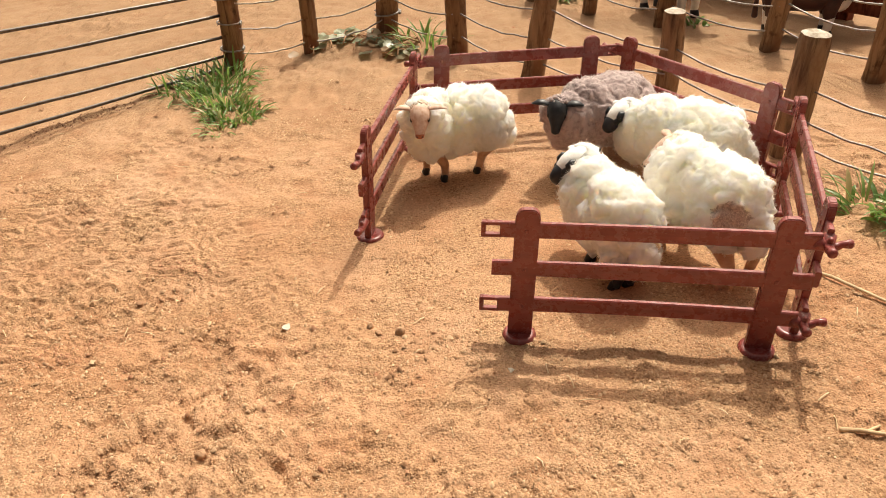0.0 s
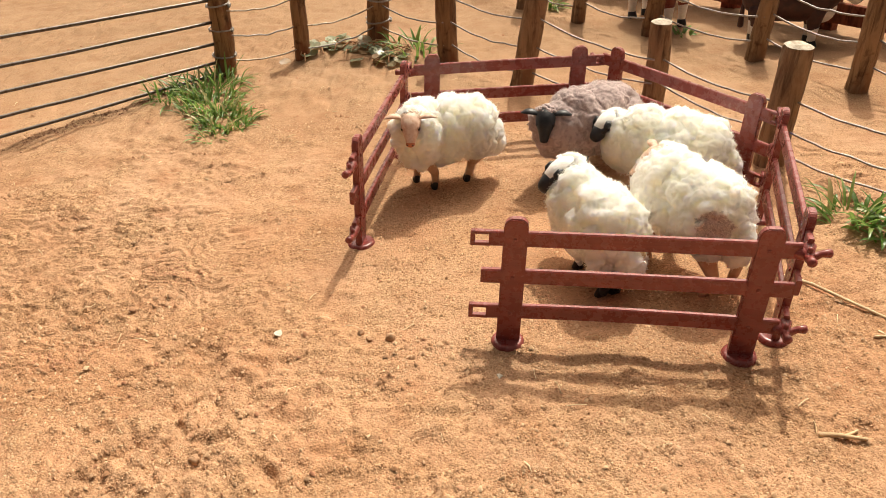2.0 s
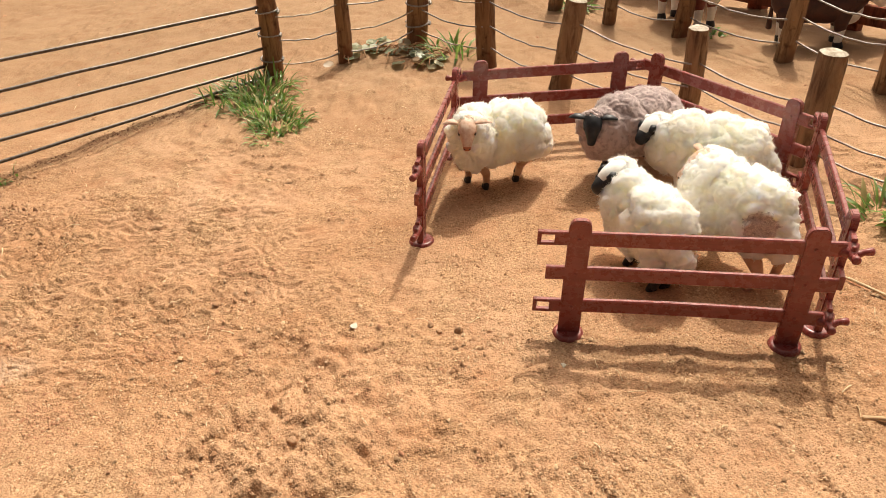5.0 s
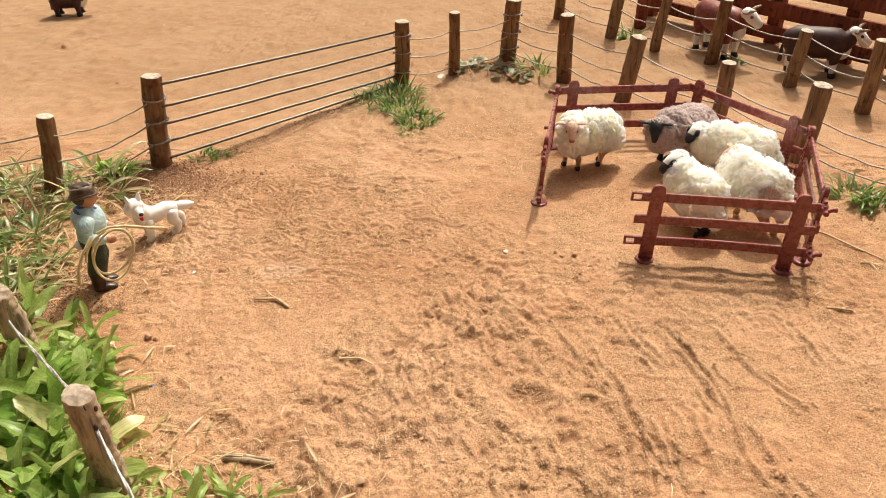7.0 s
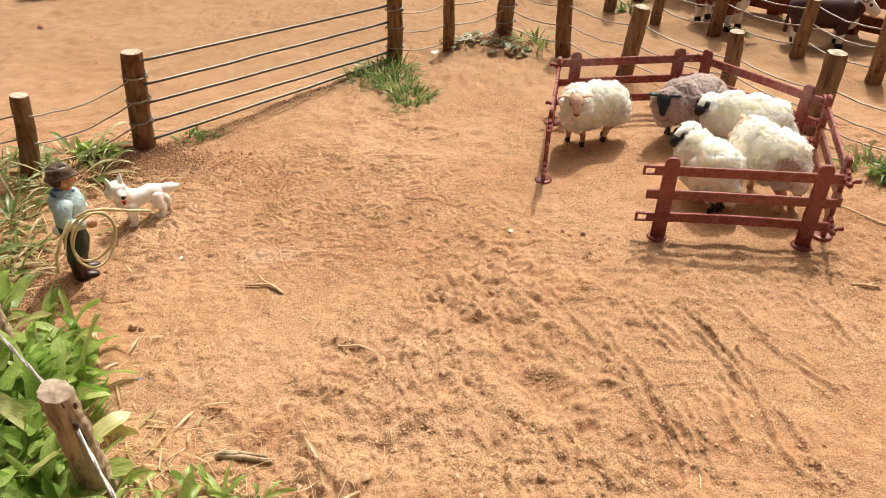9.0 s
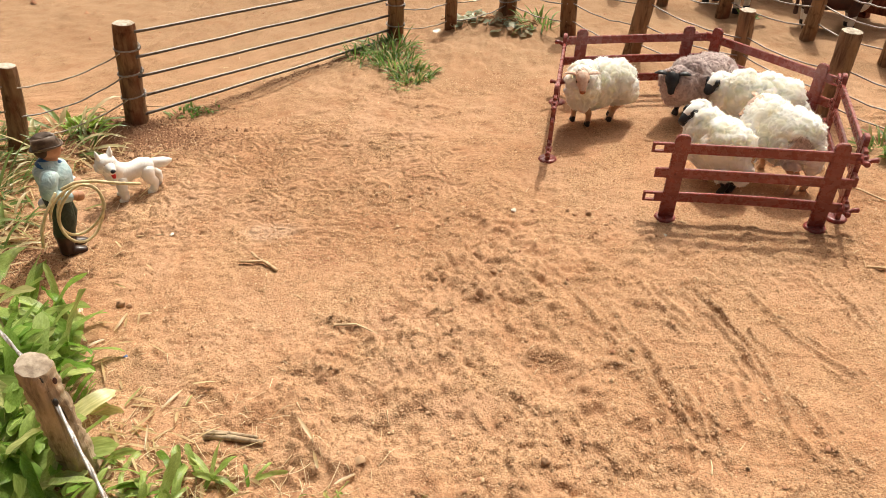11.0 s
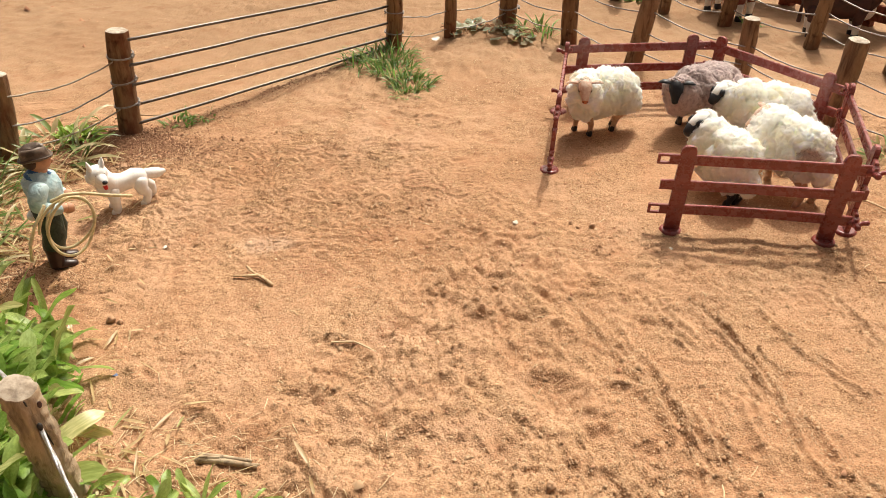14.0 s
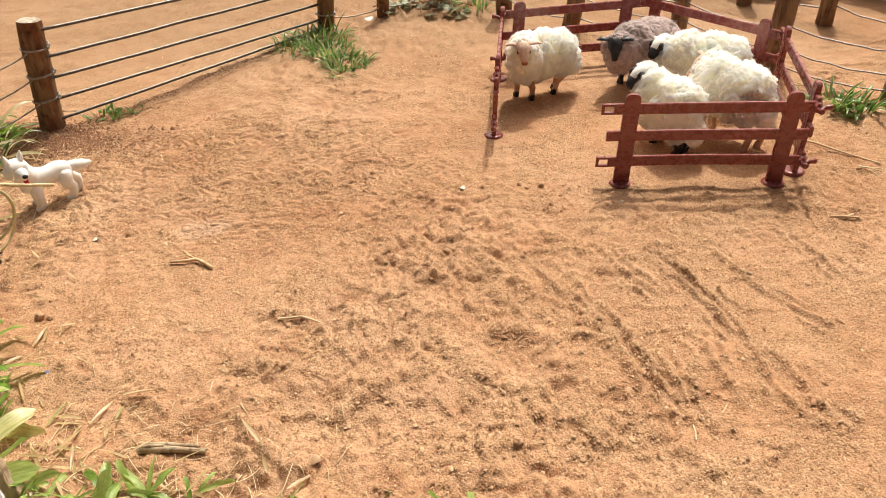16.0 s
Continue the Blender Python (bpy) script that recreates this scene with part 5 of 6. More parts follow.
def broad_blade(b, rng, width):
    """A strap-like leaf of unit length: parallel edges, wavy and partly torn, blunt tip."""
    n, cols = 14, 5
    pitch, curl, twist = radians(rng.uniform(12, 68)), radians(rng.uniform(10, 95)), rng.uniform(-1.3, 1.3)
    fold, wave, phase = rng.uniform(0.02, 0.30), rng.uniform(0.01, 0.08), rng.uniform(0, 6)
    tear = rng.choice((0.0, 0.25, 0.5))
    p, verts, faces = Vector((0, 0, 0)), [], []
    for i in range(n + 1):
        k = i / n
        w = width * 0.5 * min(1.0, 0.62 + 1.6 * k) * (1 if k < 0.80 else math.sqrt(max(0.0, 1 - ((k - 0.80) / 0.20) ** 2)) * 0.92 + 0.08)
        a = twist * k
        side = Vector((0, math.cos(a), math.sin(a)))
        up = Vector((-math.sin(pitch), -math.sin(a) * math.cos(pitch), math.cos(a) * math.cos(pitch)))
        for j in range(cols):
            s = (j / (cols - 1)) * 2 - 1
            ws = w * (1 - (tear * max(0.0, math.sin(k * 21 + phase)) if s > 0.6 and k > 0.3 else 0))
            verts.append(tuple(p + side * ws * s + up * (fold * w * abs(s) * 1.6 + wave * w * 4 * math.sin(k * 11 + phase + s) * abs(s))))
        p = p + Vector((math.cos(pitch), 0, math.sin(pitch))) / n
        pitch -= curl / n * (0.4 + 1.2 * k)
    for i in range(n):
        for j in range(cols - 1):
            faces.append((i * cols + j, i * cols + j + 1, (i + 1) * cols + j + 1, (i + 1) * cols + j))
    b.add(verts, faces)


def leaf_mesh(seed):
    rng = random.Random(seed)
    b = Build()
    broad_blade(b, rng, rng.uniform(0.13, 0.22))
    mesh = bpy.data.meshes.new("leaf")
    mesh.from_pydata(np.concatenate(b.v).tolist(), [], b.f)
    mesh.materials.append(LEAF_BROAD)
    mesh.shade_smooth()
    return mesh


LEAVES = [leaf_mesh(900 + k) for k in range(20)]


def broadleaf_plant(x, y, count, size, seed, spread=1.0, toward=None):
    rng = random.Random(seed)
    ob = empty("broadleaf_grass_plant", pose(x, y, gz(x, y)), "low clump of broad bright green grass leaves", "grass", "broadleaf grass plants")
    for k in range(count):
        leaf = new("leaf", LEAVES[rng.randrange(len(LEAVES))])
        leaf.parent = ob
        ln = size * rng.uniform(0.55, 1.45)
        a = rng.uniform(0, 360) if toward is None else toward + rng.uniform(-70, 70)
        leaf.matrix_basis = pose(rng.uniform(-0.005, 0.005) * spread, rng.uniform(-0.005, 0.005) * spread, -0.001, rng.uniform(-26, 26), rng.uniform(-20, 30), a) @ Matrix.Diagonal((ln, ln, ln, 1))


PLANTS = [
    (-0.345, 0.112, 5, 0.026), (-0.366, 0.124, 6, 0.030), (-0.330, 0.102, 4, 0.024), (-0.348, 0.108, 7, 0.036), (-0.374, 0.115, 7, 0.036),
    (-0.312, 0.088, 3, 0.026), (-0.300, 0.082, 2, 0.020), (-0.330, 0.080, 7, 0.036), (-0.352, 0.076, 7, 0.038), (-0.380, 0.082, 7, 0.038),
    (-0.308, 0.058, 3, 0.024), (-0.322, 0.052, 7, 0.036), (-0.344, 0.050, 7, 0.038), (-0.368, 0.049, 7, 0.038), (-0.292, 0.040, 2, 0.020),
    (-0.299, 0.033, 6, 0.032), (-0.315, 0.025, 7, 0.036), (-0.338, 0.021, 7, 0.038), (-0.293, 0.009, 6, 0.032), (-0.310, -0.001, 7, 0.036),
    (-0.332, -0.006, 7, 0.038), (-0.292, -0.018, 7, 0.034), (-0.314, -0.025, 7, 0.036), (-0.265, -0.013, 5, 0.026), (-0.255, 0.005, 4, 0.026),
    (-0.277, -0.034, 6, 0.030), (-0.242, -0.019, 5, 0.026), (-0.225, -0.013, 4, 0.024), (-0.207, -0.013, 3, 0.020), (-0.154, -0.013, 3, 0.016),
    (-0.120, -0.022, 2, 0.015), (-0.095, -0.017, 2, 0.016), (-0.179, -0.021, 3, 0.017), (-0.396, 0.143, 6, 0.032), (-0.401, 0.110, 7, 0.036), (-0.389, 0.059, 7, 0.036), (-0.357, -0.002, 7, 0.036),
    (-0.318, 0.068, 7, 0.034), (-0.334, 0.064, 7, 0.036), (-0.306, 0.046, 3, 0.024), (-0.345, 0.092, 7, 0.034), (-0.362, 0.062, 7, 0.038), (-0.326, 0.038, 7, 0.036),
    (-0.306, 0.017, 7, 0.032), (-0.350, 0.032, 7, 0.038), (-0.322, 0.010, 7, 0.036), (-0.300, -0.008, 7, 0.032), (-0.285, -0.012, 6, 0.028), (-0.268, 0.000, 5, 0.024),
    (-0.250, -0.008, 6, 0.024), (-0.235, -0.006, 5, 0.022), (-0.218, -0.008, 5, 0.020), (-0.200, -0.010, 4, 0.017), (-0.245, -0.022, 6, 0.026), (-0.168, -0.014, 3, 0.015), (-0.385, 0.125, 7, 0.034),
]
for i, (x, y, count, size) in enumerate(PLANTS):
    broadleaf_plant(x, y, int(count * 1.6), size * (0.72 if y < 0.01 and x > -0.27 else 1.0), 300 + i, 1.8)


def grass_tuft(name, spots, label, seed, mat=LEAF_FINE, kind="stuff", category="grass", steep=(15, 82)):
    """spots: x, y, spread, count, length, width."""
    rng = random.Random(seed)
    b = Build()
    for x, y, spread, count, length, width in spots:
        for _ in range(count):
            a, r = rng.uniform(0, 2 * math.pi), spread * math.sqrt(rng.random())
            px, py = x + r * math.cos(a), y + r * math.sin(a)
            out = a + rng.uniform(-1.3, 1.3)
            blade(b, (px, py, gz(px, py) - 0.001), out, length * rng.uniform(0.45, 1.25), width * rng.uniform(0.6, 1.3), radians(rng.uniform(*steep)), radians(rng.uniform(20, 120)), 0, 6, 0.2, rng.uniform(-0.7, 0.7))
    ob = b.object(name, mat)
    return tagged(ob, label, category, kind=kind)


grass_tuft("grass_tuft", [(-0.181, 0.538, 0.024, 110, 0.024, 0.0017), (-0.170, 0.503, 0.024, 150, 0.018, 0.0016), (-0.153, 0.474, 0.020, 130, 0.014, 0.0016), (-0.204, 0.522, 0.018, 60, 0.022, 0.0014), (-0.156, 0.449, 0.012, 40, 0.013, 0.0015)],
           "green grass tuft at the foot of a gate post", 11, LEAF_GREEN)
grass_tuft("grass_tuft", [(0.216, 0.314, 0.014, 46, 0.024, 0.0024), (0.229, 0.301, 0.013, 36, 0.022, 0.0024)], "loose green grass tuft beside the toy pen", 12, LEAF_GREEN)
grass_tuft("grass_tuft", [(-0.345, 0.390, 0.014, 34, 0.011, 0.0022), (-0.327, 0.403, 0.010, 16, 0.010, 0.0018)], "small low grass tuft below the rods", 13, LEAF_GREEN)
grass_tuft("grass_tuft", [(-0.022, 0.602, 0.012, 16, 0.036, 0.0022), (-0.030, 0.611, 0.016, 20, 0.020, 0.0022)], "thin upright grass tuft by the fence corner", 14, LEAF_GREEN)
grass_tuft("grass_tuft", [(0.101, 0.737, 0.011, 34, 0.020, 0.0030)], "bright grass tuft between the back posts", 15, LEAF_GREEN)
grass_tuft("grass_tuft", [(0.208, 0.630, 0.007, 14, 0.014, 0.0028)], "small grass tuft before the cattle yard", 16, LEAF_GREEN)
grass_tuft("grass_tuft", [(-0.416, 0.354, 0.013, 70, 0.013, 0.0034)], "bright leafy tuft behind the rancher", 17, LEAF_LIME)
LEFT = []
rng = random.Random(77)
for _ in range(34):
    x, y = rng.uniform(-0.56, -0.41), rng.uniform(0.20, 0.35)
    if x > -0.425 and y < 0.30:
        x -= 0.04
    LEFT.append((x, y, 0.021, 27, rng.uniform(0.020, 0.046), rng.uniform(0.0016, 0.0038)))
grass_tuft("grass_bank", LEFT, "unkempt grass bank with green and dry blades", 18, steep=(4, 58))
grass_tuft("grass_bank", [(rng.uniform(-0.46, -0.395), rng.uniform(0.140, 0.205), 0.015, 14, 0.024, 0.0030) for _ in range(10)], "unkempt grass and dry straw beside the near posts", 19, steep=(4, 58))
grass_tuft("grass_tuft", [(0.48 + 0.05 * k, 0.60 + 0.03 * k, 0.03, 40, 0.03, 0.004) for k in range(3)], "yellow green grass behind the cattle yard", 20)


def dry_grass():
    """Withered blades lying flat round the green plants."""
    rng = random.Random(57)
    b = Build()
    for cx, cy, sx, sy, count, ln in ((-0.435, 0.235, 0.035, 0.040, 170, 0.026), (-0.415, 0.175, 0.022, 0.022, 90, 0.024), (-0.400, 0.300, 0.025, 0.020, 60, 0.020), (-0.264, 0.020, 0.018, 0.026, 62, 0.014), (-0.225, 0.000, 0.030, 0.012, 50, 0.013), (-0.304, 0.085, 0.012, 0.025, 34, 0.013)):
        for _ in range(count):
            x, y = rng.gauss(cx, sx), rng.gauss(cy, sy)
            blade(b, (x, y, gz(x, y) + rng.uniform(0.0005, 0.003)), rng.uniform(0, 6.28), ln * rng.uniform(0.5, 1.3), rng.uniform(0.0006, 0.0020), radians(rng.uniform(0, 14)), radians(rng.uniform(0, 24)), 0, 6, 0.15, rng.uniform(-1.0, 1.0))
    tagged(b.object("dry_grass", LEAF_DRY), "withered pale grass blades lying on the soil", "dry grass", kind="stuff")


dry_grass()


def weeds():
    """Low creeping weed with rounded leaves."""
    rng = random.Random(31)
    ob = empty("creeping_weed", pose(0, 0, 0), "low grey-green creeping weed on a soil mound", "weed")
    b = Build()
    for _ in range(74):
        k = rng.random()
        x, y = -0.120 + 0.090 * k + rng.gauss(0, 0.007), 0.606 + 0.018 * math.sin(k * 5) + rng.gauss(0, 0.009)
        r = rng.uniform(0.0028, 0.0058)
        rot = turn3(rng.uniform(-28, 28), rng.uniform(-28, 28), rng.uniform(0, 360))
        c = Vector((x, y, gz(x, y) + rng.uniform(0.001, 0.005)))
        verts = [tuple(c + rot @ Vector((0, 0, -0.0008)))]
        for s in range(9):
            w = 2 * math.pi * s / 9
            verts.append(tuple(c + rot @ Vector((r * math.cos(w) * 1.2, r * math.sin(w), 0.0005 * math.cos(3 * w)))))
        b.add(verts, [(0, 1 + s, 1 + (s + 1) % 9) for s in range(9)])
    b.object("foliage", LEAF_WEED, ob)
    for _ in range(26):
        b = Build()
        x, y = rng.uniform(-0.118, -0.028), 0.61 + rng.gauss(0, 0.009)
        a = rng.uniform(0, 6.3)
        z = gz(x, y) + 0.003
        b.tube([(x, y, z), (x + 0.008 * math.cos(a), y + 0.008 * math.sin(a), z + 0.003), (x + 0.018 * math.cos(a), y + 0.018 * math.sin(a), z)], 0.0006, seg=5)
        b.object("stem", CLOD, ob)


weeds()


# ---------------------------------------------------------------- loose things on the ground
def branch(name, paths, mat, label, category):
    b = Build()
    for pts, r in paths:
        full = [(x, y, gz(x, y) + dz) for x, y, dz in pts]
        b.tube(full, [r * (1.0 - 0.35 * i / (len(full) - 1)) for i in range(len(full))], seg=8)
    ob = b.object(name, mat)
    return tagged(ob, label, category)


branch("forked_twig", [([(-0.2185, 0.1575, 0.0012), (-0.2260, 0.1630, 0.0022), (-0.2320, 0.1680, 0.0026), (-0.2375, 0.1745, 0.0036)], 0.0011), ([(-0.2290, 0.1650, 0.002), (-0.2360, 0.1650, 0.0020), (-0.2435, 0.1655, 0.0014)], 0.0010), ([(-0.2310, 0.1675, 0.003), (-0.2355, 0.1690, 0.0040)], 0.0006)], PALE_TWIG, "dry forked twig lying on the sand", "twig")
branch("dry_stick", [([(-0.2258, 0.0238, 0.0016), (-0.2138, 0.0223, 0.0020), (-0.1980, 0.0208, 0.0016)], 0.0018), ([(-0.2250, 0.0256, 0.0014), (-0.2140, 0.0243, 0.0022), (-0.2010, 0.0232, 0.0014)], 0.0013), ([(-0.2244, 0.0240, 0.0030), (-0.2150, 0.0231, 0.0034)], 0.0009), ([(-0.2040, 0.0212, 0.0018), (-0.1965, 0.0213, 0.0022)], 0.0007)], DRYWOOD, "short dry stick with split bark on the sand", "stick")
branch("dry_twig", [([(0.1395, 0.1612, 0.0008), (0.1460, 0.1606, 0.0014), (0.1550, 0.1582, 0.0008)], 0.0010), ([(0.1480, 0.1602, 0.0012), (0.1540, 0.1632, 0.0010)], 0.0007)], PALE_TWIG, "thin dry twig lying on the sand", "twig")
branch("straw_stalk", [([(0.1593, 0.2627, 0.001), (0.1717, 0.2523, 0.0016), (0.1860, 0.2390, 0.0014), (0.2020, 0.2210, 0.001)], 0.0009)], STRAW, "long pale straw stalk beside the toy pen", "straw")
branch("dry_grass_root", [([(0.1840, 0.2161, 0.001), (0.1900, 0.2150, 0.002), (0.1970, 0.2100, 0.001)], 0.0006), ([(0.1880, 0.2210, 0.001), (0.1900, 0.2140, 0.002), (0.1909, 0.2050, 0.001)], 0.0005), ([(0.1900, 0.2150, 0.0015), (0.1990, 0.2151, 0.001)], 0.0005)], STRAW, "small dry grass root on the sand", "straw")
branch("straw_stalk", [([(-0.1749, 0.1016, 0.0008), (-0.1629, 0.1026, 0.0014), (-0.1509, 0.0966, 0.0008)], 0.0006)], STRAW, "thin curved straw on the sand", "straw")
branch("straw_stalk", [([(-0.3188, 0.1961, 0.001), (-0.3019, 0.1985, 0.001)], 0.0006)], STRAW, "short straw on the sand", "straw")
branch("straw_stalk", [([(0.0060, 0.0039, 0.0006), (0.0075, 0.0090, 0.0008), (0.0080, 0.0130, 0.0006)], 0.0004)], STRAW, "pale thin straw on the sand", "straw")
branch("dry_twig", [([(-0.3989, 0.3899, 0.002), (-0.3859, 0.3959, 0.004), (-0.3679, 0.4019, 0.002)], 0.0008)], DRYWOOD, "thin dry twig below the gate post", "twig")


def lump(name, x, y, size, seed, mat, label, category):
    b = Build()
    b.egg((0, 0, size[2] * 0.45), size, turn3(0, 0, seed * 40), 0, 14, 10, 0.55, seed)
    ob = b.object(name, mat)
    ob.matrix_world = pose(x, y, gz(x, y))
    tagged(ob, label, category)


lump("pebble", -0.0197, 0.2247, (0.0023, 0.0020, 0.0018), 1, CLOD, "small dark brown pebble on the sand", "pebble")
lump("pebble", -0.0330, 0.2297, (0.0022, 0.0014, 0.0013), 2, CLOD, "small dark brown pebble on the sand", "pebble")
lump("pebble", -0.0290, 0.2250, (0.0016, 0.0012, 0.0010), 3, CLOD, "small dark brown pebble on the sand", "pebble")
lump("clod", -0.3043, 0.1261, (0.0027, 0.0022, 0.0021), 4, CLOD, "crumbly brown soil clod", "clod")
lump("clod", -0.2988, 0.1251, (0.0017, 0.0016, 0.0014), 5, CLOD, "crumbly brown soil clod", "clod")
lump("clod", -0.0670, 0.0090, (0.0026, 0.0022, 0.0018), 6, CLOD, "crumbly brown soil clod", "clod")
lump("clod", -0.0860, 0.1550, (0.0020, 0.0020, 0.0017), 7, CLOD, "crumbly brown soil clod", "clod")


def chip(x, y, s, mat, label, seed):
    rng = random.Random(seed)
    bm = bmesh.new()
    ring = []
    for k in range(6):
        w = 2 * math.pi * k / 6
        r = s * rng.uniform(0.6, 1.1)
        ring.append((r * math.cos(w) * 1.2, r * math.sin(w), 0.0006 * math.sin(w * 2)))
    top = [bm.verts.new((px, py, pz + 0.0004)) for px, py, pz in ring]
    low = [bm.verts.new((px, py, pz)) for px, py, pz in ring]
    bm.faces.new(top)
    bm.faces.new(list(reversed(low)))
    for k in range(6):
        bm.faces.new((low[k], low[(k + 1) % 6], top[(k + 1) % 6], top[k]))
    ob = finish("chip", bm, mat, None, False)
    ob.matrix_world = pose(x, y, gz(x, y) + 0.0002, rng.uniform(-9, 9), rng.uniform(-9, 9), rng.uniform(0, 90))
    tagged(ob, label, "chip")


chip(-0.0700, 0.2300, 0.0022, FLAKE, "pale flat chip on the sand", 1)
chip(-0.3258, 0.1201, 0.0016, FLAKE, "small white chip on the sand", 2)
chip(-0.2838, 0.0792, 0.0014, BLUE_CHIP, "tiny blue glassy chip in the sand", 3)
chip(-0.2960, 0.1990, 0.0024, FLAKE, "pale flat chip on the sand", 4)
chip(0.0263, 0.1977, 0.0013, FLAKE, "tiny pale chip on the sand", 5)


def crumbs(name, xy, size, mat, label, seed, sink=0.3):
    """Many angular crumbs in one mesh, lying on the ground."""
    rng = np.random.RandomState(seed)
    n = len(xy)
    octa = np.array([(1, 0, -0.2), (-1, 0, -0.2), (0, 1, -0.2), (0, -1, -0.2), (0, 0, 1)], float)
    tri = np.array([(0, 2, 4), (2, 1, 4), (1, 3, 4), (3, 0, 4)])
    v = octa[None] * (1 + 0.4 * rng.uniform(-1, 1, (n, 5, 1))) + 0.22 * rng.uniform(-1, 1, (n, 5, 3))
    v = v * np.stack([np.ones(n), rng.uniform(0.6, 1.0, n), rng.uniform(0.6, 0.95, n)], 1)[:, None, :] * size[:, None, None]
    w = rng.uniform(0, 6.3, n)
    c, s = np.cos(w)[:, None], np.sin(w)[:, None]
    v = np.stack([v[..., 0] * c - v[..., 1] * s, v[..., 0] * s + v[..., 1] * c, v[..., 2]], 2)
    z = lie_of_land(xy[:, 0], xy[:, 1]) + size * sink
    v = v + np.concatenate([xy, z[:, None]], 1)[:, None, :]
    f = (tri[None] + 5 * np.arange(n)[:, None, None]).reshape(-1, 3).astype(np.int32)
    mesh = bpy.data.meshes.new(name)
    mesh.vertices.add(n * 5)
    mesh.vertices.foreach_set("co", v.astype(np.float32).ravel())
    mesh.loops.add(f.size)
    mesh.loops.foreach_set("vertex_index", f.ravel())
    mesh.polygons.add(len(f))
    mesh.polygons.foreach_set("loop_start", np.arange(0, f.size, 3, dtype=np.int32))
    mesh.polygons.foreach_set("loop_total", np.full(len(f), 3, np.int32))
    mesh.update(calc_edges=True)
    mesh.materials.append(mat)
    tagged(new(name, mesh), label, "soil crumbs", kind="stuff")


def grit():
    """Countless crumbs of soil, thick where the yard is loose and thin where it is trodden."""
    rng = np.random.RandomState(4)
    n = 900000
    x, y = rng.uniform(-0.42, 0.24, n), rng.uniform(-0.04, 0.47, n)
    patch = fractal(x, y, 0.075, 3, 91, 0.6)
    fleck = fractal(x, y, 0.016, 2, 97, 0.6)
    churn = soft(np.hypot((x + 0.070) / 1.1, (y - 0.187) / 0.85), 0.03, 0.095)
    front = soft(y, 0.02, 0.22) * soft(np.abs(x + 0.05), 0.18, 0.28)
    pen = soft(np.hypot((x - 0.068) / 1.1, y - 0.323), 0.08, 0.13)
    p = 0.42 * (np.clip(0.10 + 0.36 * patch + 0.25 * fleck, 0.03, 0.6) + 0.12 * churn + 0.16 * front - 0.08 * pen)
    p = p * (0.35 + 0.65 * soft(y, 0.17, 0.36)) * (1 - 0.5 * soft(np.hypot(x + 0.27, y - 0.24), 0.08, 0.15))
    keep = rng.rand(n) < p
    xy = np.stack([x[keep], y[keep]], 1)
    size = 0.00042 * np.exp(rng.normal(0, 0.42, len(xy)))
    crumbs("soil_crumbs", xy, size, GRAIN, "scattered fine crumbs of orange soil", 5)
    # beads of grit in the grooves of the scrapes
    rows = []
    for high, wide, way in SCRAPES:
        w = np.array(way)
        k = int(1500 * high / 0.0024 * len(w) / 30)
        u = rng.uniform(0, len(w) - 1.001, k)
        a = w[u.astype(int)]
        b = w[u.astype(int) + 1]
        rows.append(a + (b - a) * (u % 1)[:, None] + np.stack([rng.normal(0.0, 2.6 * wide, k), rng.normal(0, 0.002, k)], 1))
    rows = np.concatenate(rows)
    rows = rows[rng.rand(len(rows)) < np.clip(0.25 + 0.6 * fractal(rows[:, 0], rows[:, 1], 0.02, 2, 98), 0, 1)]
    crumbs("soil_crumbs", rows, 0.00042 * np.exp(rng.normal(0, 0.42, len(rows))), GRAIN, "beads of brown soil along the scrapes", 25)
    # grit of the size of peppercorns, strewn everywhere
    k = 110000
    xy = np.stack([rng.uniform(-0.42, 0.24, k), rng.uniform(-0.04, 0.47, k)], 1)
    p = np.clip(0.36 + 0.9 * fractal(xy[:, 0], xy[:, 1], 0.05, 3, 191, 0.6), 0.10, 1)
    p = p * (1 - 0.5 * soft(np.hypot((xy[:, 0] - 0.068) / 1.1, xy[:, 1] - 0.323), 0.08, 0.13))
    p = p * (0.18 + 0.82 * soft(xy[:, 1], 0.15, 0.33)) * (1 - 0.5 * soft(np.hypot(xy[:, 0] + 0.27, xy[:, 1] - 0.24), 0.08, 0.15))
    xy = xy[rng.rand(k) < p]
    crumbs("soil_crumbs", xy, 0.00060 * np.exp(rng.normal(0, 0.34, len(xy))), GRIT, "grit of small brown clods strewn on the sand", 26, 0.1)
    # coarser bits
    k = 520
    xy = np.concatenate([np.stack([rng.normal(-0.065, 0.05, k), rng.normal(0.187, 0.035, k)], 1), np.stack([rng.uniform(-0.24, 0.16, k), np.abs(rng.normal(0.0, 0.08, k)) - 0.03], 1), np.stack([rng.uniform(-0.36, 0.22, 200), rng.uniform(0.0, 0.46, 200)], 1)])
    crumbs("soil_crumbs", xy, 0.00062 * np.exp(rng.normal(0, 0.36, len(xy))), BROWN_CLOD, "coarser dark crumbs strewn on the sand", 6)
    heaps = np.concatenate([rng.normal(c, s, (k, 2)) for c, s, k in (((-0.197, 0.172), (0.012, 0.007), 420), ((-0.130, 0.279), (0.012, 0.005), 260), ((-0.163, 0.218), (0.010, 0.005), 160), ((-0.149, 0.113), (0.007, 0.007), 160), ((-0.175, 0.205), (0.05, 0.03), 260))])
    crumbs("soil_crumbs", heaps, 0.00050 * np.exp(rng.normal(0, 0.36, len(heaps))), BROWN_CLOD, "small heaps of dark crumbs on the sand", 8)
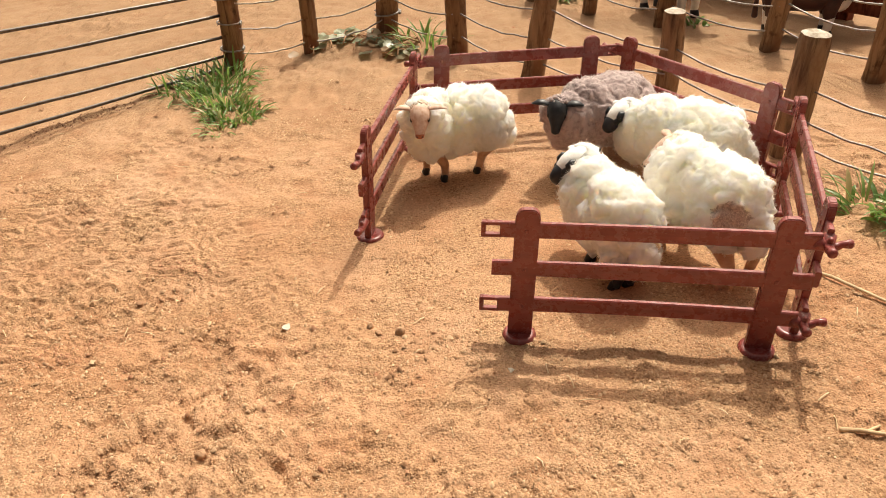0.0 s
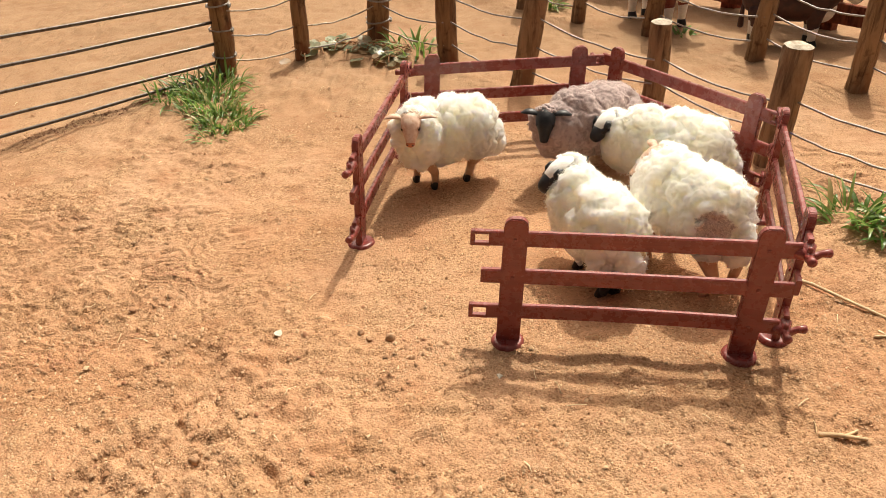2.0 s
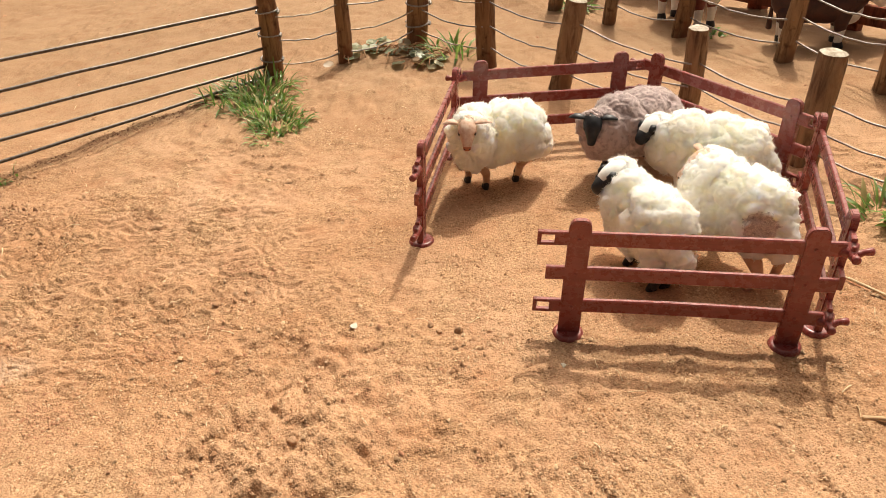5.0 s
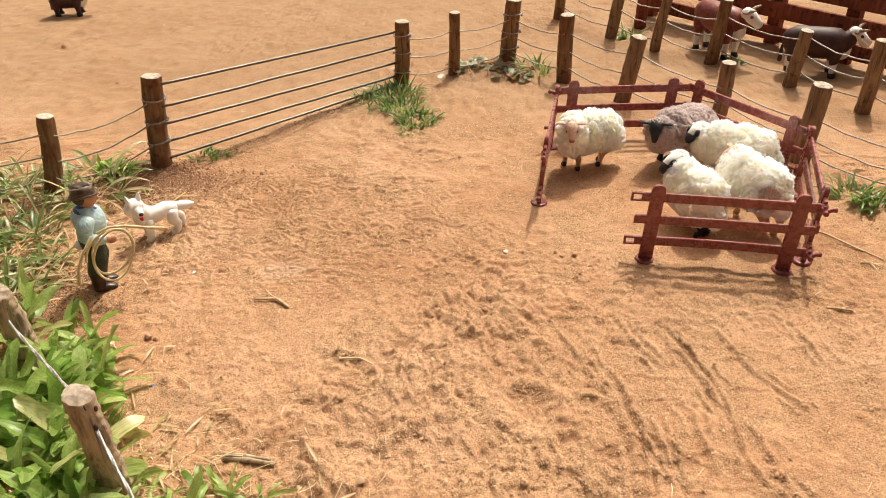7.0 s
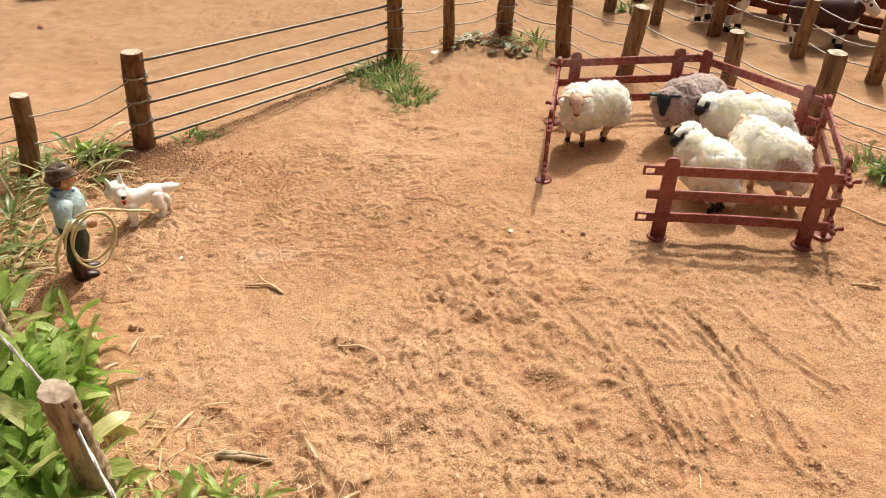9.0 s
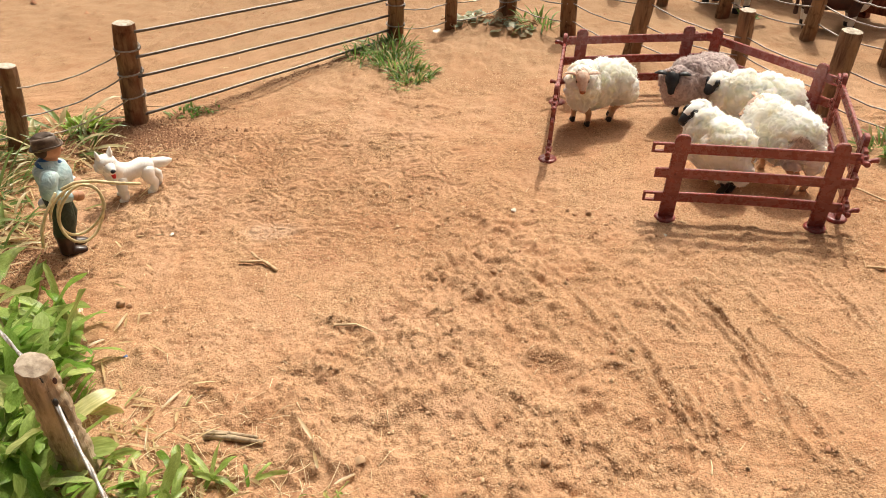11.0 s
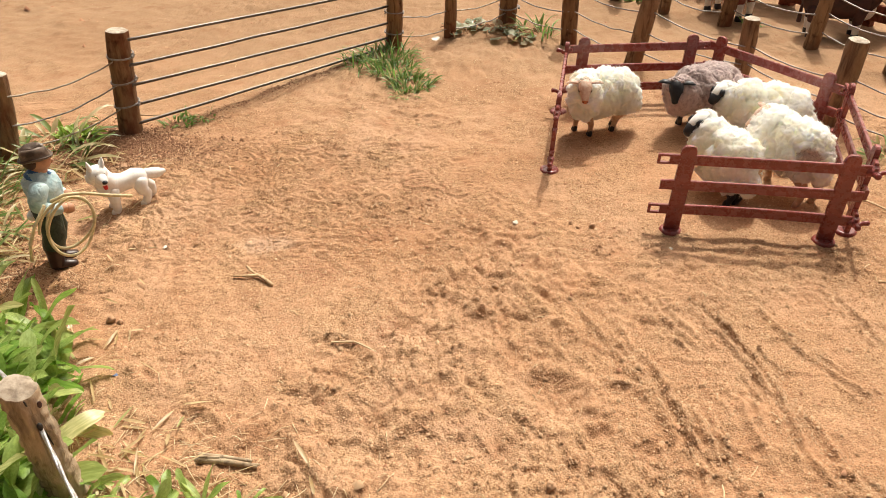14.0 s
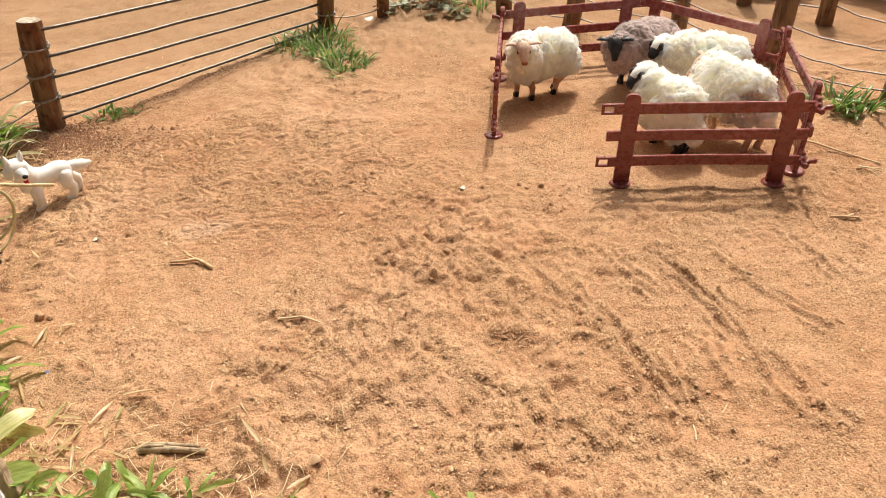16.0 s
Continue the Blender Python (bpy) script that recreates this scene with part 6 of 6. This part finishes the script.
    # clumps kicked loose from the trodden floor
    spots = np.stack([rng.uniform(-0.36, 0.02, 70), rng.uniform(0.19, 0.50, 70)], 1)
    spots = spots[(spots[:, 0] < -0.05) | (spots[:, 1] < 0.29)]
    kicked = np.concatenate([q + rng.normal(0, 1, (k, 2)) * (s, 0.55 * s) for q, k, s in zip(spots, rng.randint(14, 60, len(spots)), rng.uniform(0.003, 0.009, len(spots)))])
    crumbs("soil_crumbs", kicked, 0.00072 * np.exp(rng.normal(0, 0.45, len(kicked))), CLOD, "loose brown clumps kicked up on the trodden sand", 11)
    # a line of dirt under the rods, coloured dark to deepen their shadow
    u = rng.rand(700)[:, None]
    foot = np.array((-0.362, 0.366)) * (1 - u) + np.array((-0.190, 0.556)) * u + rng.normal(0, 1, (700, 2)) * (0.005, 0.004)
    crumbs("soil_crumbs", foot, 0.00062 * np.exp(rng.normal(0, 0.4, len(foot))), DARK_SOIL_AND_SHADE, "dark soil crumbs that deepen the shadow band under the gate rods", 10)
    bits = np.stack([rng.uniform(-0.75, 0.30, 170), rng.uniform(0.46, 1.0, 170)], 1)
    crumbs("soil_crumbs", bits, 0.00105 * np.exp(rng.normal(0, 0.45, len(bits))), BROWN_CLOD, "brown clods strewn over the cattle field", 9)
    far = np.stack([rng.uniform(-0.8, 0.36, 2600), rng.uniform(0.45, 1.0, 2600)], 1)
    crumbs("soil_crumbs", far, 0.00042 * np.exp(rng.normal(0, 0.4, len(far))), CLOD, "scattered crumbs of soil beyond the pen", 7)


grit()


def soil_heap():
    """Darker dug soil round the gate post's foot, and shaded soil by the rancher."""
    rng = np.random.RandomState(14)
    a = rng.normal((-0.388, 0.338), (0.018, 0.018), (15000, 2))
    b = rng.normal((-0.352, 0.340), (0.030, 0.016), (6000, 2))
    # brown soil by the rancher, its shade put into the crumbs' colour
    c = rng.normal((-0.408, 0.172), (0.024, 0.020), (7000, 2))
    xy = np.concatenate([a, b, c])
    crumbs("soil_heap", xy, 0.00050 * np.exp(rng.normal(0, 0.45, len(xy))), DARK_SOIL_AND_SHADE, "darker dug soil crumbs round a gate post, and dark crumbs for shaded soil by the rancher", 15, 0.2)


soil_heap()


def litter():
    """Bits of straw and dead grass strewn over the soil."""
    rng = random.Random(8)
    b = Build()
    for _ in range(1150):
        k = rng.random()
        if k < 0.09:
            x, y = rng.gauss(-0.37, 0.035), rng.gauss(0.30, 0.05)
        elif k < 0.62:
            x, y = rng.gauss(-0.25, 0.05), abs(rng.gauss(0.02, 0.035)) - 0.03
        elif k < 0.72:
            x, y = rng.gauss(-0.383, 0.025), rng.gauss(0.178, 0.03)
        else:
            x, y = rng.uniform(-0.35, 0.24), rng.uniform(-0.02, 0.55)
        a, ln = rng.uniform(0, 6.3), rng.uniform(0.003, 0.013) if k < 0.72 else rng.uniform(0.002, 0.008)
        c = rng.uniform(-0.2, 0.2)
        pts = []
        for i in range(4):
            t = i / 3
            px, py = x + ln * t * math.cos(a + c * t), y + ln * t * math.sin(a + c * t)
            pts.append((px, py, gz(px, py) + 0.0006 + 0.0012 * rng.random() * math.sin(t * math.pi)))
        b.tube(pts, rng.uniform(0.00010, 0.00026), seg=5, flat=0.5)
    tagged(b.object("straw_litter", STRAW), "scattered bits of dry straw on the soil", "straw", kind="stuff")


litter()
